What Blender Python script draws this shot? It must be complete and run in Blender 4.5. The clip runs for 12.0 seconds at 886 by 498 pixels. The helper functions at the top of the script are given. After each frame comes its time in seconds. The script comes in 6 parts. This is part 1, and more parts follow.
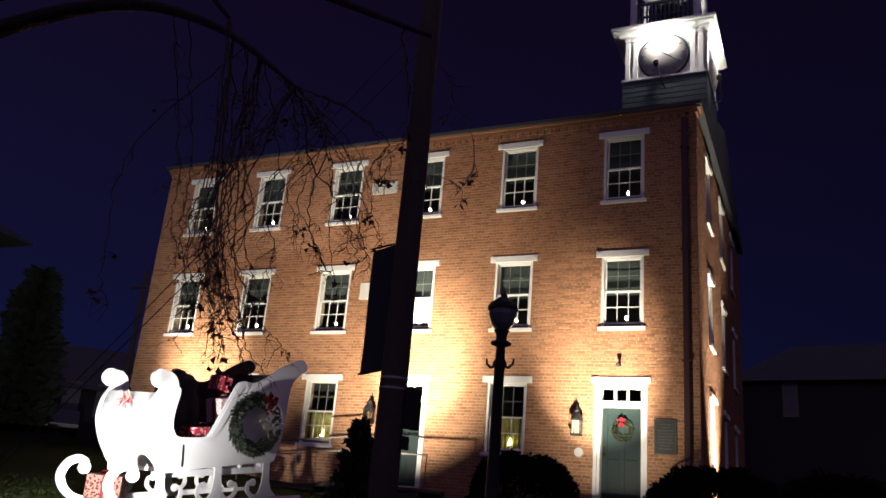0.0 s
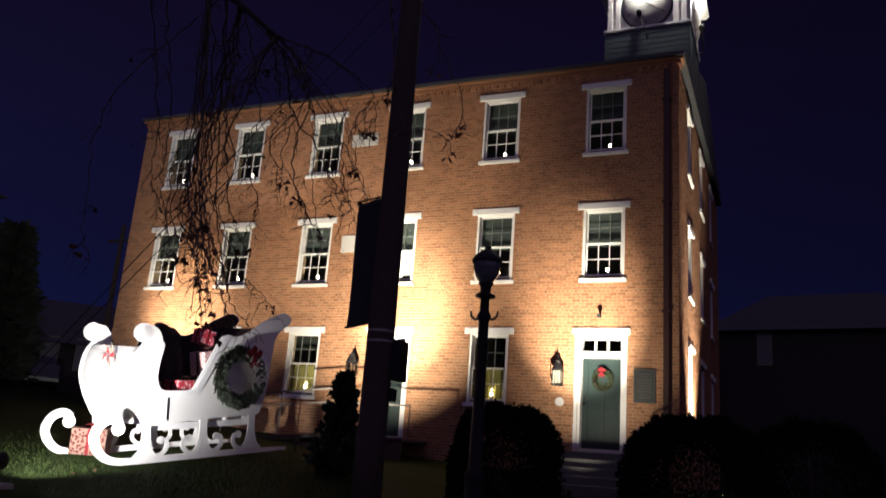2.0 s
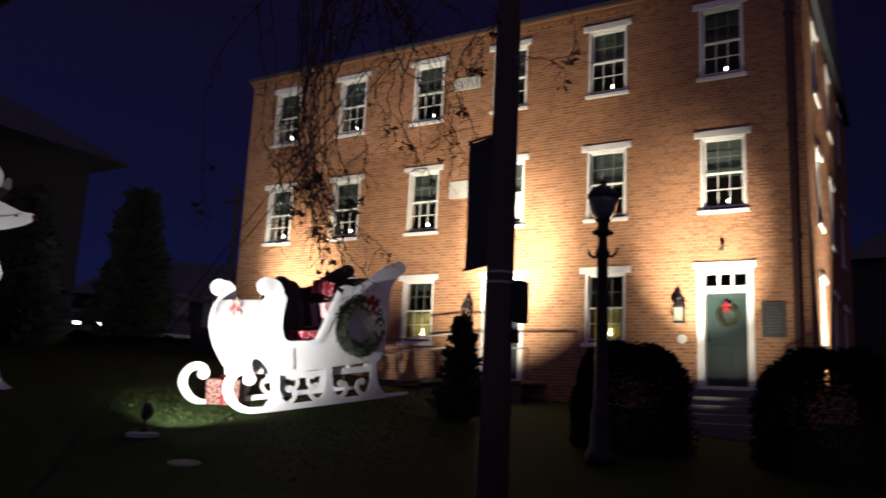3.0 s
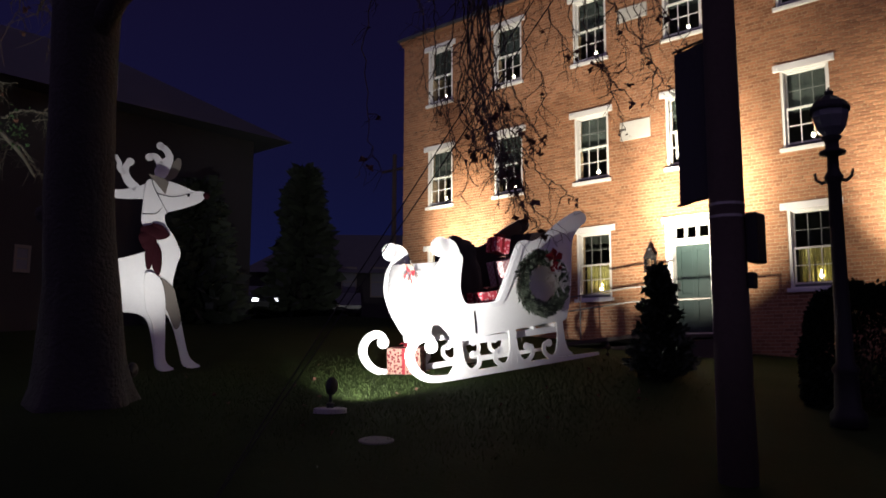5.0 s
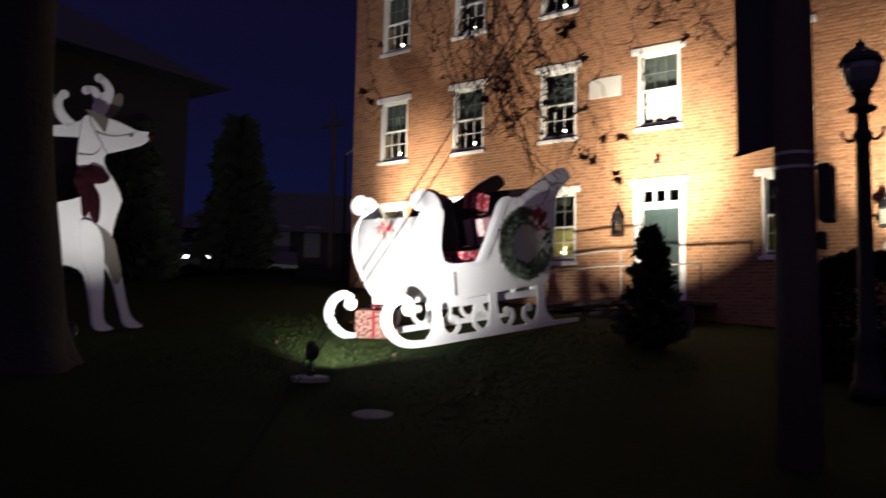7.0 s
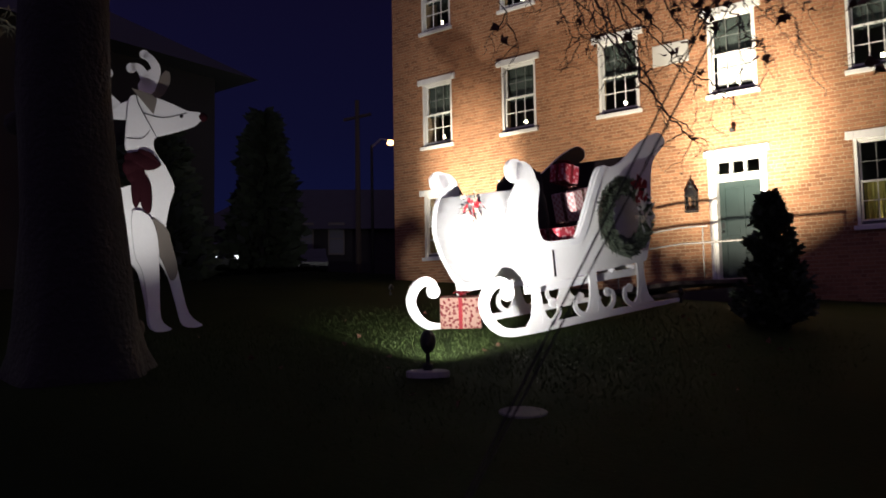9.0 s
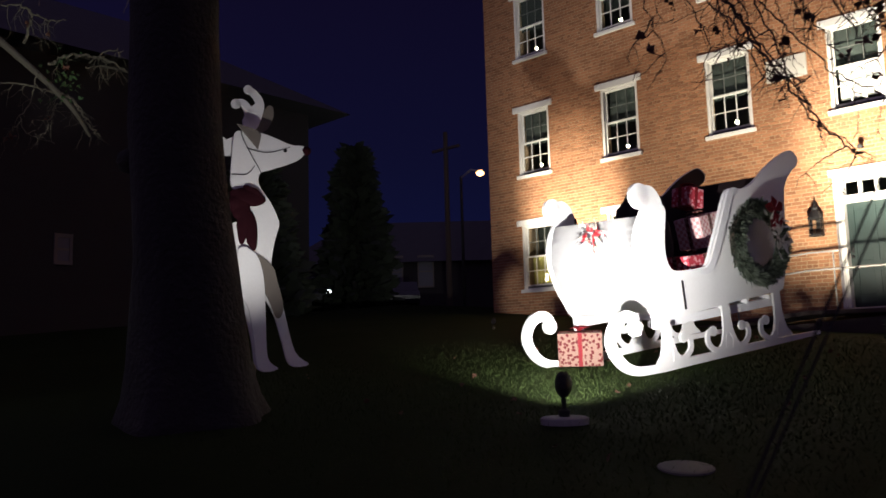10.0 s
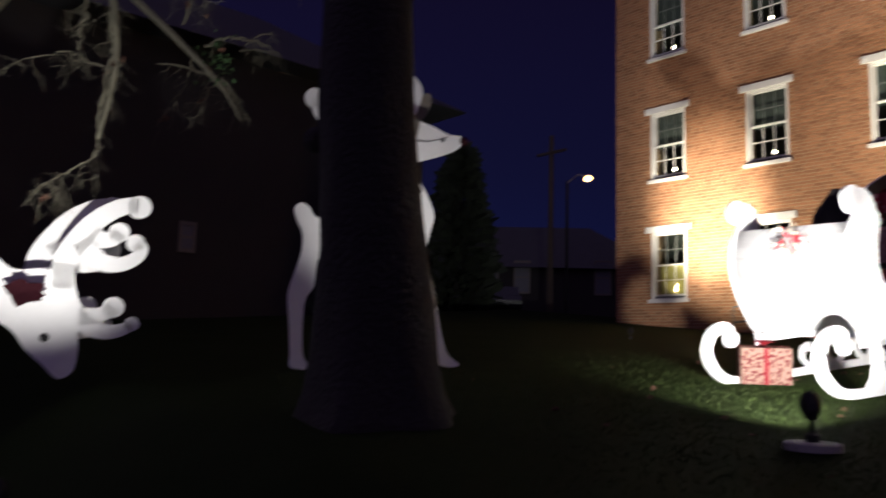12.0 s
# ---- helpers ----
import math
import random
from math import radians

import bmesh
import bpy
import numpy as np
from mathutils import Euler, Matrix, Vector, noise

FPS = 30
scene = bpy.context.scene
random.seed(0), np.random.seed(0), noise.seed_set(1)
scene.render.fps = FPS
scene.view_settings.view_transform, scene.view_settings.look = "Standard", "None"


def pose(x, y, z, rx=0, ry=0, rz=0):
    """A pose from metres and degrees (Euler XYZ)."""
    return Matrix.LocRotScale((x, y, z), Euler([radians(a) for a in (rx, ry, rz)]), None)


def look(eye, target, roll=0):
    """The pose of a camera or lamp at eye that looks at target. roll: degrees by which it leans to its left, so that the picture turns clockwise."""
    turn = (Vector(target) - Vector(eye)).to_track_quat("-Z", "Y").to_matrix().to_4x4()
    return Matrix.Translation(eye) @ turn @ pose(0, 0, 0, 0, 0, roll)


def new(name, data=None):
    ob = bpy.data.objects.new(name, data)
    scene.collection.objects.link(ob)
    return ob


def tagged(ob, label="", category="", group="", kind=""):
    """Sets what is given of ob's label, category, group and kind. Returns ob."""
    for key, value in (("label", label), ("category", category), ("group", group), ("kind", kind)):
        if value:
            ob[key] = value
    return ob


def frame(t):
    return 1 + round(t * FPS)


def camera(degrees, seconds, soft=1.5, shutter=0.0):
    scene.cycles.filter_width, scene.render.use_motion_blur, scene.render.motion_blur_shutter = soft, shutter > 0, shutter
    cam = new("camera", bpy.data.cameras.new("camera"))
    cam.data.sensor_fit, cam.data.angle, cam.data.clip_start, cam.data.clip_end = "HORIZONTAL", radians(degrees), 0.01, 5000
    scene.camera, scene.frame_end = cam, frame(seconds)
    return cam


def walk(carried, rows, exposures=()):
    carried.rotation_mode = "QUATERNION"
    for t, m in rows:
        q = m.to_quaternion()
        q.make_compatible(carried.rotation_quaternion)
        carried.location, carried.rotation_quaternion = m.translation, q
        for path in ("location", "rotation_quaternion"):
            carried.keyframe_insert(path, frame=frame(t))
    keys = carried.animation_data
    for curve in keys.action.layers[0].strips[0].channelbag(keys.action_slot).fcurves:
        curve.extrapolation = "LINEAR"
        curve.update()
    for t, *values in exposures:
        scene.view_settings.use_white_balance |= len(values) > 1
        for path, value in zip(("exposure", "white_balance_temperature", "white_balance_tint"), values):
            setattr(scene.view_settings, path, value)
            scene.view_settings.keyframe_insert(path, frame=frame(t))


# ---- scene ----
from mathutils import geometry

cam = camera(57.9, 12.0, soft=1.6, shutter=0.6)
PATH = [
    (0, (0.374, 0.768, 1.624), (-0.448, 2.483, 2.244), 5.0),
    (0.5, (0.396, 0.76, 1.621), (-0.442, 2.47, 2.233), 4.7),
    (1, (0.356, 0.766, 1.637), (-0.485, 2.492, 2.197), 4.8),
    (1.5, (0.311, 0.735, 1.631), (-0.49, 2.486, 2.172), 4.6),
    (2, (0.288, 0.747, 1.633), (-0.49, 2.517, 2.143), 4.3),
    (2.5, (0.217, 0.785, 1.616), (-0.676, 2.532, 2.002), 4.3),
    (3, (0.09, 0.9, 1.606), (-0.929, 2.582, 1.97), 2.8),
    (3.5, (-0.033, 1.056, 1.628), (-1.262, 2.586, 2.011), 2.9),
    (3.7, (-0.099, 1.148, 1.622), (-1.397, 2.623, 1.992), 2.7),
    (5.5, (-1.292, 1.765, 1.648), (-2.616, 3.246, 1.875), -0.5),
    (6, (-1.605, 1.868, 1.671), (-2.762, 3.482, 1.911), -1.3),
    (6.5, (-1.924, 1.909, 1.641), (-3.001, 3.582, 1.844), 0.4),
    (7, (-2.265, 1.91, 1.625), (-3.459, 3.506, 1.797), 1.1),
    (7.5, (-2.671, 1.926, 1.609), (-3.915, 3.489, 1.714), 0.8),
    (7.7, (-2.854, 1.973, 1.607), (-4.095, 3.54, 1.676), 0.4),
    (9.3, (-4.129, 2.258, 1.48), (-5.354, 3.828, 1.676), -1.5),
    (9.5, (-4.264, 2.311, 1.558), (-5.533, 3.84, 1.78), -2.3),
    (10, (-4.604, 2.387, 1.58), (-5.965, 3.832, 1.825), -1.6),
    (10.5, (-4.949, 2.45, 1.573), (-6.287, 3.915, 1.826), -2.4),
    (11, (-5.206, 2.345, 1.555), (-6.519, 3.829, 1.824), -0.5),
    (11.5, (-5.53, 2.301, 1.578), (-6.903, 3.724, 1.88), -0.3),
    (12, (-5.86, 2.022, 1.545), (-7.353, 3.327, 1.805), 1.6),
]
walk(cam, [(t, look(eye, target, roll)) for t, eye, target, roll in PATH],
     [(0, 0.14), (3.0, 0.06), (5.5, 0.24), (7.0, -0.07), (9.5, -0.18), (10.5, 0.0), (12, 0.12)])

# ---- world and large lights ----
SLEIGH = Vector((-9.381, 10.605, 1.163))
world = bpy.data.worlds.new("dusk")
scene.world = world
world.use_nodes = True


def build_sky():
    nt = world.node_tree
    bg = nt.nodes["Background"]
    tc = nt.nodes.new("ShaderNodeTexCoord")
    sep = nt.nodes.new("ShaderNodeSeparateXYZ")
    nt.links.new(tc.outputs["Generated"], sep.inputs[0])
    west = nt.nodes.new("ShaderNodeMath")
    west.operation = "MULTIPLY_ADD"
    nt.links.new(sep.outputs["X"], west.inputs[0])
    west.inputs[1].default_value, west.inputs[2].default_value = -0.5, 0.5
    ramp = nt.nodes.new("ShaderNodeValToRGB")
    nt.links.new(sep.outputs["Z"], ramp.inputs[0])
    ramp.color_ramp.elements[0].position, ramp.color_ramp.elements[0].color = 0.0, (0.0041, 0.0066, 0.04, 1)
    ramp.color_ramp.elements[1].position, ramp.color_ramp.elements[1].color = 0.55, (0.0046, 0.0026, 0.0125, 1)
    mid = ramp.color_ramp.elements.new(0.22)
    mid.color = (0.0042, 0.0044, 0.0235, 1)
    bg.inputs["Strength"].default_value = 1.0
    mul = nt.nodes.new("ShaderNodeMath")
    mul.operation = "MULTIPLY_ADD"
    nt.links.new(west.outputs[0], mul.inputs[0])
    mul.inputs[1].default_value, mul.inputs[2].default_value = 0.9, 0.3
    nt.links.new(mul.outputs[0], bg.inputs["Strength"])
    nt.links.new(ramp.outputs[0], bg.inputs["Color"])


build_sky()


def spot(name, place, target, watts, degrees, blend=1.0, colour=(1.0, 0.93, 0.82), size=0.06):
    lamp = bpy.data.lights.new(name, "SPOT")
    lamp.energy, lamp.spot_size, lamp.spot_blend, lamp.color, lamp.shadow_soft_size = watts, radians(degrees), blend, colour, size
    ob = new(name, lamp)
    ob.matrix_world = look(place, target)
    return ob


def bulb(name, place, watts, colour, size=0.03):
    lamp = bpy.data.lights.new(name, "POINT")
    lamp.energy, lamp.color, lamp.shadow_soft_size = watts, colour, size
    ob = new(name, lamp)
    ob.location = place
    return ob


WARM = (1.0, 0.9, 0.73)
COOL = (1.0, 0.97, 0.93)
FLOODS = [  # place; target, watts and cone of the wide beam; the same for its bright core
    ((-15.2, 15.2, 2.12), (-14.9, 19.0, 5.2), 1450, 76, (-15.7, 19.0, 4.9), 5900, 42),
    ((-8.7, 14.8, 1.8), (-9.2, 19.0, 5.8), 4100, 76, (-8.75, 19.0, 5.25), 8200, 38),
    ((-3.4, 15.7, 1.32), (-3.9, 19.0, 4.7), 700, 70, (-4.1, 19.0, 4.9), 6600, 40),
]
for place, target, watts, cone, middle, core, narrow in FLOODS:
    spot("wall_flood_light", place, target, watts, cone, 0.9, WARM)
    spot("wall_flood_core", place, middle, core, narrow, 1.0, WARM)
spot("side_flood_light", (-1.15, 21.3, 1.7), (-1.8, 21.4, 3.9), 4200, 70, 1.0, WARM)
spot("sleigh_flood_light", (-8.61, 8.1, 1.27), (-10.45, 10.9, 2.5), 2700, 75, 1.0, COOL)
spot("reindeer_flood_light", (-12.15, 7.35, 1.25), (-14.9, 9.1, 5.6), 370, 76, 1.0, COOL)
spot("grazing_reindeer_flood_light", (-12.4, 3.6, 0.66), (-15.6, 4.4, 4.2), 900, 66, 1.0, COOL)
for x, y, z, w in ((-3.05, 21.1, 15.15, 110), (-1.5, 22.6, 15.15, 110)):
    bulb("clock_light", (x, y, z), w, COOL, 0.12)
bulb("belfry_light", (-3.03, 22.62, 17.55), 60, COOL, 0.15)
# Purple fill sun, added only to lift the dark tones; no real source.
fill_sun = bpy.data.lights.new("purple_fill_sun", "SUN")
fill_sun.energy, fill_sun.angle, fill_sun.color = 0.36, radians(150), (0.66, 0.48, 1.0)
new("purple_fill_sun", fill_sun).matrix_world = look((0, -6, 10), (-4, 6, 0))

# ---- materials ----


def mat(name, colour, rough=0.6, metal=0.0, var=0.25, scale=6.0, fine=60.0, bump=0.15, spec=0.5, tint=None, island=False, single=False, dist=0.01):
    m = bpy.data.materials.new(name)
    m.use_nodes = True
    nt = m.node_tree
    b = nt.nodes["Principled BSDF"]
    b.inputs["Roughness"].default_value, b.inputs["Metallic"].default_value = rough, metal
    b.inputs["Specular IOR Level"].default_value = spec
    tc = nt.nodes.new("ShaderNodeTexCoord")
    big, small = nt.nodes.new("ShaderNodeTexNoise"), nt.nodes.new("ShaderNodeTexNoise")
    big.inputs["Scale"].default_value, big.inputs["Detail"].default_value = scale, 6
    small.inputs["Scale"].default_value, small.inputs["Detail"].default_value = fine, 5
    for k in (big, small):
        nt.links.new(tc.outputs["Object"], k.inputs["Vector"])
    mix = nt.nodes.new("ShaderNodeMix")
    mix.data_type = "RGBA"
    dark = tuple(c * (1 - var) for c in colour)
    light = tint if tint else tuple(min(1, c * (1 + var)) for c in colour)
    mix.inputs[6].default_value, mix.inputs[7].default_value = (*dark, 1), (*light, 1)
    add = nt.nodes.new("ShaderNodeMath")
    add.operation = "MULTIPLY_ADD"
    nt.links.new(small.outputs["Fac"], add.inputs[0])
    add.inputs[1].default_value = 0.5
    half = nt.nodes.new("ShaderNodeMath")
    half.operation = "MULTIPLY"
    half.inputs[1].default_value = 0.5
    nt.links.new(big.outputs["Fac"], half.inputs[0])
    nt.links.new(half.outputs[0], add.inputs[2])
    fac = add.outputs[0]
    if island or single:
        src = nt.nodes.new("ShaderNodeNewGeometry" if island else "ShaderNodeObjectInfo")
        more = nt.nodes.new("ShaderNodeMath")
        more.operation = "MULTIPLY_ADD"
        nt.links.new(src.outputs["Random Per Island" if island else "Random"], more.inputs[0])
        more.inputs[1].default_value = 0.75
        less = nt.nodes.new("ShaderNodeMath")
        less.operation = "MULTIPLY_ADD"
        nt.links.new(fac, less.inputs[0])
        less.inputs[1].default_value, less.inputs[2].default_value = 0.6, -0.2
        nt.links.new(less.outputs[0], more.inputs[2])
        fac = more.outputs[0]
    nt.links.new(fac, mix.inputs[0])
    nt.links.new(mix.outputs[2], b.inputs["Base Color"])
    if bump:
        bp = nt.nodes.new("ShaderNodeBump")
        bp.inputs["Strength"].default_value, bp.inputs["Distance"].default_value = bump, dist
        nt.links.new(small.outputs["Fac"], bp.inputs["Height"])
        nt.links.new(bp.outputs[0], b.inputs["Normal"])
    return m


def glow(name, colour, strength):
    m = bpy.data.materials.new(name)
    m.use_nodes = True
    b = m.node_tree.nodes["Principled BSDF"]
    b.inputs["Base Color"].default_value = (*colour, 1)
    b.inputs["Emission Color"].default_value = (*colour, 1)
    b.inputs["Emission Strength"].default_value = strength
    return m


def glass(name, tint=(0.85, 0.9, 0.9)):
    m = bpy.data.materials.new(name)
    m.use_nodes = True
    nt = m.node_tree
    b = nt.nodes["Principled BSDF"]
    b.inputs["Base Color"].default_value = (*tint, 1)
    b.inputs["Roughness"].default_value, b.inputs["Transmission Weight"].default_value = 0.02, 1.0
    b.inputs["IOR"].default_value = 1.1
    return m


BRICK = mat("red_brick", (0.335, 0.149, 0.072), 0.85, var=0.34, scale=0.7, fine=90, bump=0.35, island=True, tint=(0.445, 0.208, 0.1))
BRICK_ONE = mat("red_brick_single", (0.335, 0.149, 0.072), 0.85, var=0.34, scale=0.7, fine=90, bump=0.35, single=True, tint=(0.445, 0.208, 0.1))
MORTAR = mat("lime_mortar", (0.45, 0.31, 0.185), 0.9, var=0.3, scale=3, fine=120, bump=0.3)
WHITE = mat("white_paint", (0.74, 0.72, 0.68), 0.5, var=0.12, scale=5, fine=40, bump=0.08)
PLY = mat("white_plywood", (0.78, 0.78, 0.78), 0.45, var=0.1, scale=2.5, fine=30, bump=0.06)
PLY_EDGE = mat("painted_plywood", (0.74, 0.74, 0.76), 0.5, var=0.16, scale=4, fine=50, bump=0.1)
STONE = mat("pale_stone", (0.55, 0.52, 0.46), 0.8, var=0.2, scale=4, fine=60, bump=0.25)
GREEN = mat("dark_green_paint", (0.011, 0.026, 0.024), 0.45, var=0.25, scale=3, fine=50, bump=0.05)
TOWERP = mat("weathered_green_board", (0.06, 0.08, 0.085), 0.7, var=0.3, scale=2, fine=40, bump=0.1)
ROOF = mat("slate_roof", (0.05, 0.05, 0.055), 0.7, var=0.4, scale=2, fine=30, bump=0.3)
PIPE = mat("brown_painted_metal", (0.045, 0.018, 0.012), 0.5, var=0.3, scale=3, fine=40, bump=0.1)
BLACK = mat("black_iron", (0.016, 0.015, 0.016), 0.6, 0.1, spec=0.25, var=0.3, scale=8, fine=70, bump=0.1)
GREYM = mat("galvanised_metal", (0.35, 0.33, 0.3), 0.45, 0.6, var=0.25, scale=5, fine=60, bump=0.1)
RAIL = mat("dull_steel_pipe", (0.13, 0.12, 0.11), 0.6, 0.3, var=0.3, scale=5, fine=60, bump=0.1)
# Shade of turned reindeer boards put into the colour; also dims far window frames.
DIM_BOARD = mat("shade_dimmed_board", (0.16, 0.14, 0.12), 0.8, var=0.25, scale=4, fine=50, bump=0.1)
BRONZE = mat("bronze_plaque", (0.06, 0.062, 0.056), 0.55, 0.4, var=0.3, scale=5, fine=60, bump=0.1)
ROOM = mat("unlit_room_dark", (0.06, 0.07, 0.055), 0.9, var=0.4, scale=2, fine=20, bump=0.0)
FROST = mat("frosted_glass", (0.23, 0.23, 0.18), 0.35, var=0.2, scale=7, fine=40, bump=0.05)
CURTAIN = mat("yellow_curtain", (0.38, 0.34, 0.11), 0.9, var=0.25, scale=4, fine=40, bump=0.1)
# White bars' shade put into a grey; used for upper bars and sash gap.
SHADE_GREY = mat("shade_grey_paint", (0.13, 0.135, 0.125), 0.7, var=0.25, scale=5, fine=40, bump=0.05)
BLIND = mat("green_blind", (0.035, 0.045, 0.038), 0.8, var=0.2, scale=2, fine=30, bump=0.05)
GLASS = glass("window_glass")
BULB = glow("candle_bulb", (1.0, 0.86, 0.6), 14)
PALE_WAX = mat("ivory_plastic", (0.7, 0.65, 0.5), 0.5, var=0.1)
GRASS = mat("grass", (0.015, 0.023, 0.008), 0.95, spec=0.03, var=0.5, scale=1.3, fine=25, bump=0.5, tint=(0.022, 0.032, 0.011))
BLADE = mat("grass_blade", (0.026, 0.046, 0.011), 0.8, spec=0.08, var=0.45, scale=1.0, fine=10, bump=0, island=True, tint=(0.04, 0.06, 0.017))
ASPHALT = mat("asphalt", (0.05, 0.05, 0.05), 0.9, var=0.3, scale=2, fine=150, bump=0.4)
COVER = mat("mossy_concrete", (0.12, 0.12, 0.11), 0.9, var=0.3, scale=6, fine=60, bump=0.2)
CONCRETE = mat("concrete", (0.3, 0.29, 0.27), 0.85, var=0.2, scale=2, fine=80, bump=0.2)
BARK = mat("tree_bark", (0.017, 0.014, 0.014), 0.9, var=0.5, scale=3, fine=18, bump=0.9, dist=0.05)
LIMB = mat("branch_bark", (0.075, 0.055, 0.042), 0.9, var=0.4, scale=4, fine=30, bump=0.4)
MOSS = mat("mossy_bark", (0.12, 0.1, 0.088), 0.9, var=0.35, scale=3, fine=30, bump=0.4, tint=(0.14, 0.14, 0.09))
IVY = mat("green_leaf", (0.03, 0.07, 0.02), 0.8, var=0.4, scale=5, fine=20, bump=0, island=True)
DRYLEAF = mat("dry_leaf", (0.09, 0.038, 0.022), 0.8, var=0.4, scale=5, fine=20, bump=0, island=True)
POLE = mat("weathered_pole_wood", (0.065, 0.048, 0.038), 0.9, var=0.4, scale=2, fine=25, bump=0.5)
BANNER = mat("dark_banner_cloth", (0.03, 0.03, 0.035), 0.85, var=0.2, scale=2, fine=100, bump=0.1)
NEEDLE = mat("evergreen_needles", (0.02, 0.042, 0.018), 0.7, var=0.5, scale=3, fine=20, bump=0, island=True, tint=(0.07, 0.09, 0.045))
FROSTED = mat("frosted_evergreen", (0.03, 0.055, 0.032), 0.6, var=0.55, scale=3, fine=20, bump=0, island=True, tint=(0.16, 0.19, 0.14))
SILVER = mat("silver_foil_leaf", (0.55, 0.55, 0.52), 0.4, 0.2, var=0.2, scale=8, fine=40, bump=0.05)
HEDGE = mat("hedge_leaves", (0.013, 0.02, 0.011), 0.9, spec=0.05, var=0.5, scale=3, fine=20, bump=0, island=True)
RED = mat("red_ribbon", (0.15, 0.007, 0.012), 0.7, spec=0.2, var=0.3, scale=6, fine=40, bump=0.1)
FLOWER_RED = mat("red_silk_petal", (0.42, 0.022, 0.03), 0.7, spec=0.2, var=0.35, scale=9, fine=40, bump=0.05)
DARKRED = mat("dark_red_felt", (0.022, 0.004, 0.007), 0.9, spec=0.1, var=0.3, scale=6, fine=60, bump=0.2)
SACK = mat("black_cloth", (0.012, 0.01, 0.012), 0.9, var=0.3, scale=4, fine=60, bump=0.3)
DARK_INTERIOR = mat("dark_sleigh_interior", (0.018, 0.008, 0.009), 0.8, var=0.3, scale=4, fine=60, bump=0.1)
DARKWALL = mat("dark_stucco", (0.025, 0.022, 0.022), 0.9, var=0.3, scale=1.5, fine=30, bump=0.2)
FARTREE = mat("far_foliage", (0.03, 0.04, 0.025), 0.9, var=0.4, scale=2, fine=10, bump=0, island=True)
CARP = mat("dark_car_paint", (0.03, 0.032, 0.04), 0.25, 0.3, var=0.1, bump=0)
RUBBER = mat("black_rubber", (0.015, 0.015, 0.015), 0.9, var=0.2, bump=0.1)
HOUSEGLASS = mat("pale_window_blind", (0.11, 0.11, 0.14), 0.5, var=0.15)


def gift_paper(name, base, blot, scale, checks=False):
    m = mat(name, base, 0.85, var=0.15, scale=6, fine=50, bump=0.03, spec=0.12)
    nt = m.node_tree
    b = nt.nodes["Principled BSDF"]
    old = b.inputs["Base Color"].links[0].from_socket
    tc = nt.nodes.new("ShaderNodeTexCoord")
    if checks:
        t = nt.nodes.new("ShaderNodeTexChecker")
        t.inputs["Scale"].default_value = scale
        fac = t.outputs["Fac"]
        gain = 0.75
    else:
        t = nt.nodes.new("ShaderNodeTexVoronoi")
        t.inputs["Scale"].default_value = scale
        lt = nt.nodes.new("ShaderNodeMath")
        lt.operation = "LESS_THAN"
        lt.inputs[1].default_value = 0.42
        nt.links.new(t.outputs["Distance"], lt.inputs[0])
        fac = lt.outputs[0]
        gain = 1.0
    nt.links.new(tc.outputs["Object"], t.inputs["Vector"])
    mix = nt.nodes.new("ShaderNodeMix")
    mix.data_type = "RGBA"
    g = nt.nodes.new("ShaderNodeMath")
    g.operation = "MULTIPLY"
    g.inputs[1].default_value = gain
    nt.links.new(fac, g.inputs[0])
    nt.links.new(g.outputs[0], mix.inputs[0])
    nt.links.new(old, mix.inputs[6])
    mix.inputs[7].default_value = (*blot, 1)
    nt.links.new(mix.outputs[2], b.inputs["Base Color"])
    return m


PAPER_PINK = gift_paper("floral_gift_paper", (0.2, 0.125, 0.1), (0.09, 0.016, 0.018), 22)
PAPER_CHECK = gift_paper("checked_gift_paper", (0.78, 0.62, 0.6), (0.55, 0.16, 0.18), 22, True)
PAPER_RED = gift_paper("red_gift_paper", (0.4, 0.04, 0.06), (0.62, 0.3, 0.32), 16)

# ---- mesh helpers ----


def mesh_ob(name, bm, material, parent=None, label="", smooth=False):
    me = bpy.data.meshes.new(name)
    bm.to_mesh(me)
    bm.free()
    me.materials.append(material)
    if smooth:
        for p in me.polygons:
            p.use_smooth = True
    ob = new(name, me)
    if parent:
        ob.parent = parent
    if label:
        tagged(ob, label)
    return ob


part = mesh_ob


def raw_ob(name, verts, faces, material, parent=None, label="", smooth=False):
    me = bpy.data.meshes.new(name)
    me.from_pydata(verts, [], faces)
    me.materials.append(material)
    me.update()
    if smooth:
        for p in me.polygons:
            p.use_smooth = True
    ob = new(name, me)
    if parent:
        ob.parent = parent
    if label:
        tagged(ob, label)
    return ob


def thing(name, m, label, category, group="", kind=""):
    ob = new(name)
    ob.matrix_world = m
    ob.empty_display_size = 0.1
    return tagged(ob, label, category, group, kind)


def box(bm, x0, x1, y0, y1, z0, z1, bevel=0.0):
    m = Matrix.Translation(((x0 + x1) / 2, (y0 + y1) / 2, (z0 + z1) / 2)) @ Matrix.Diagonal((x1 - x0, y1 - y0, z1 - z0, 1))
    r = bmesh.ops.create_cube(bm, size=1, matrix=m)
    if bevel:
        edges = list({e for v in r["verts"] for e in v.link_edges})
        bmesh.ops.bevel(bm, geom=edges, offset=bevel, segments=1, affect="EDGES")
    return bm


def boxes(*args, bevel=0.0):
    bm = bmesh.new()
    for a in args:
        box(bm, *a, bevel=bevel)
    return bm


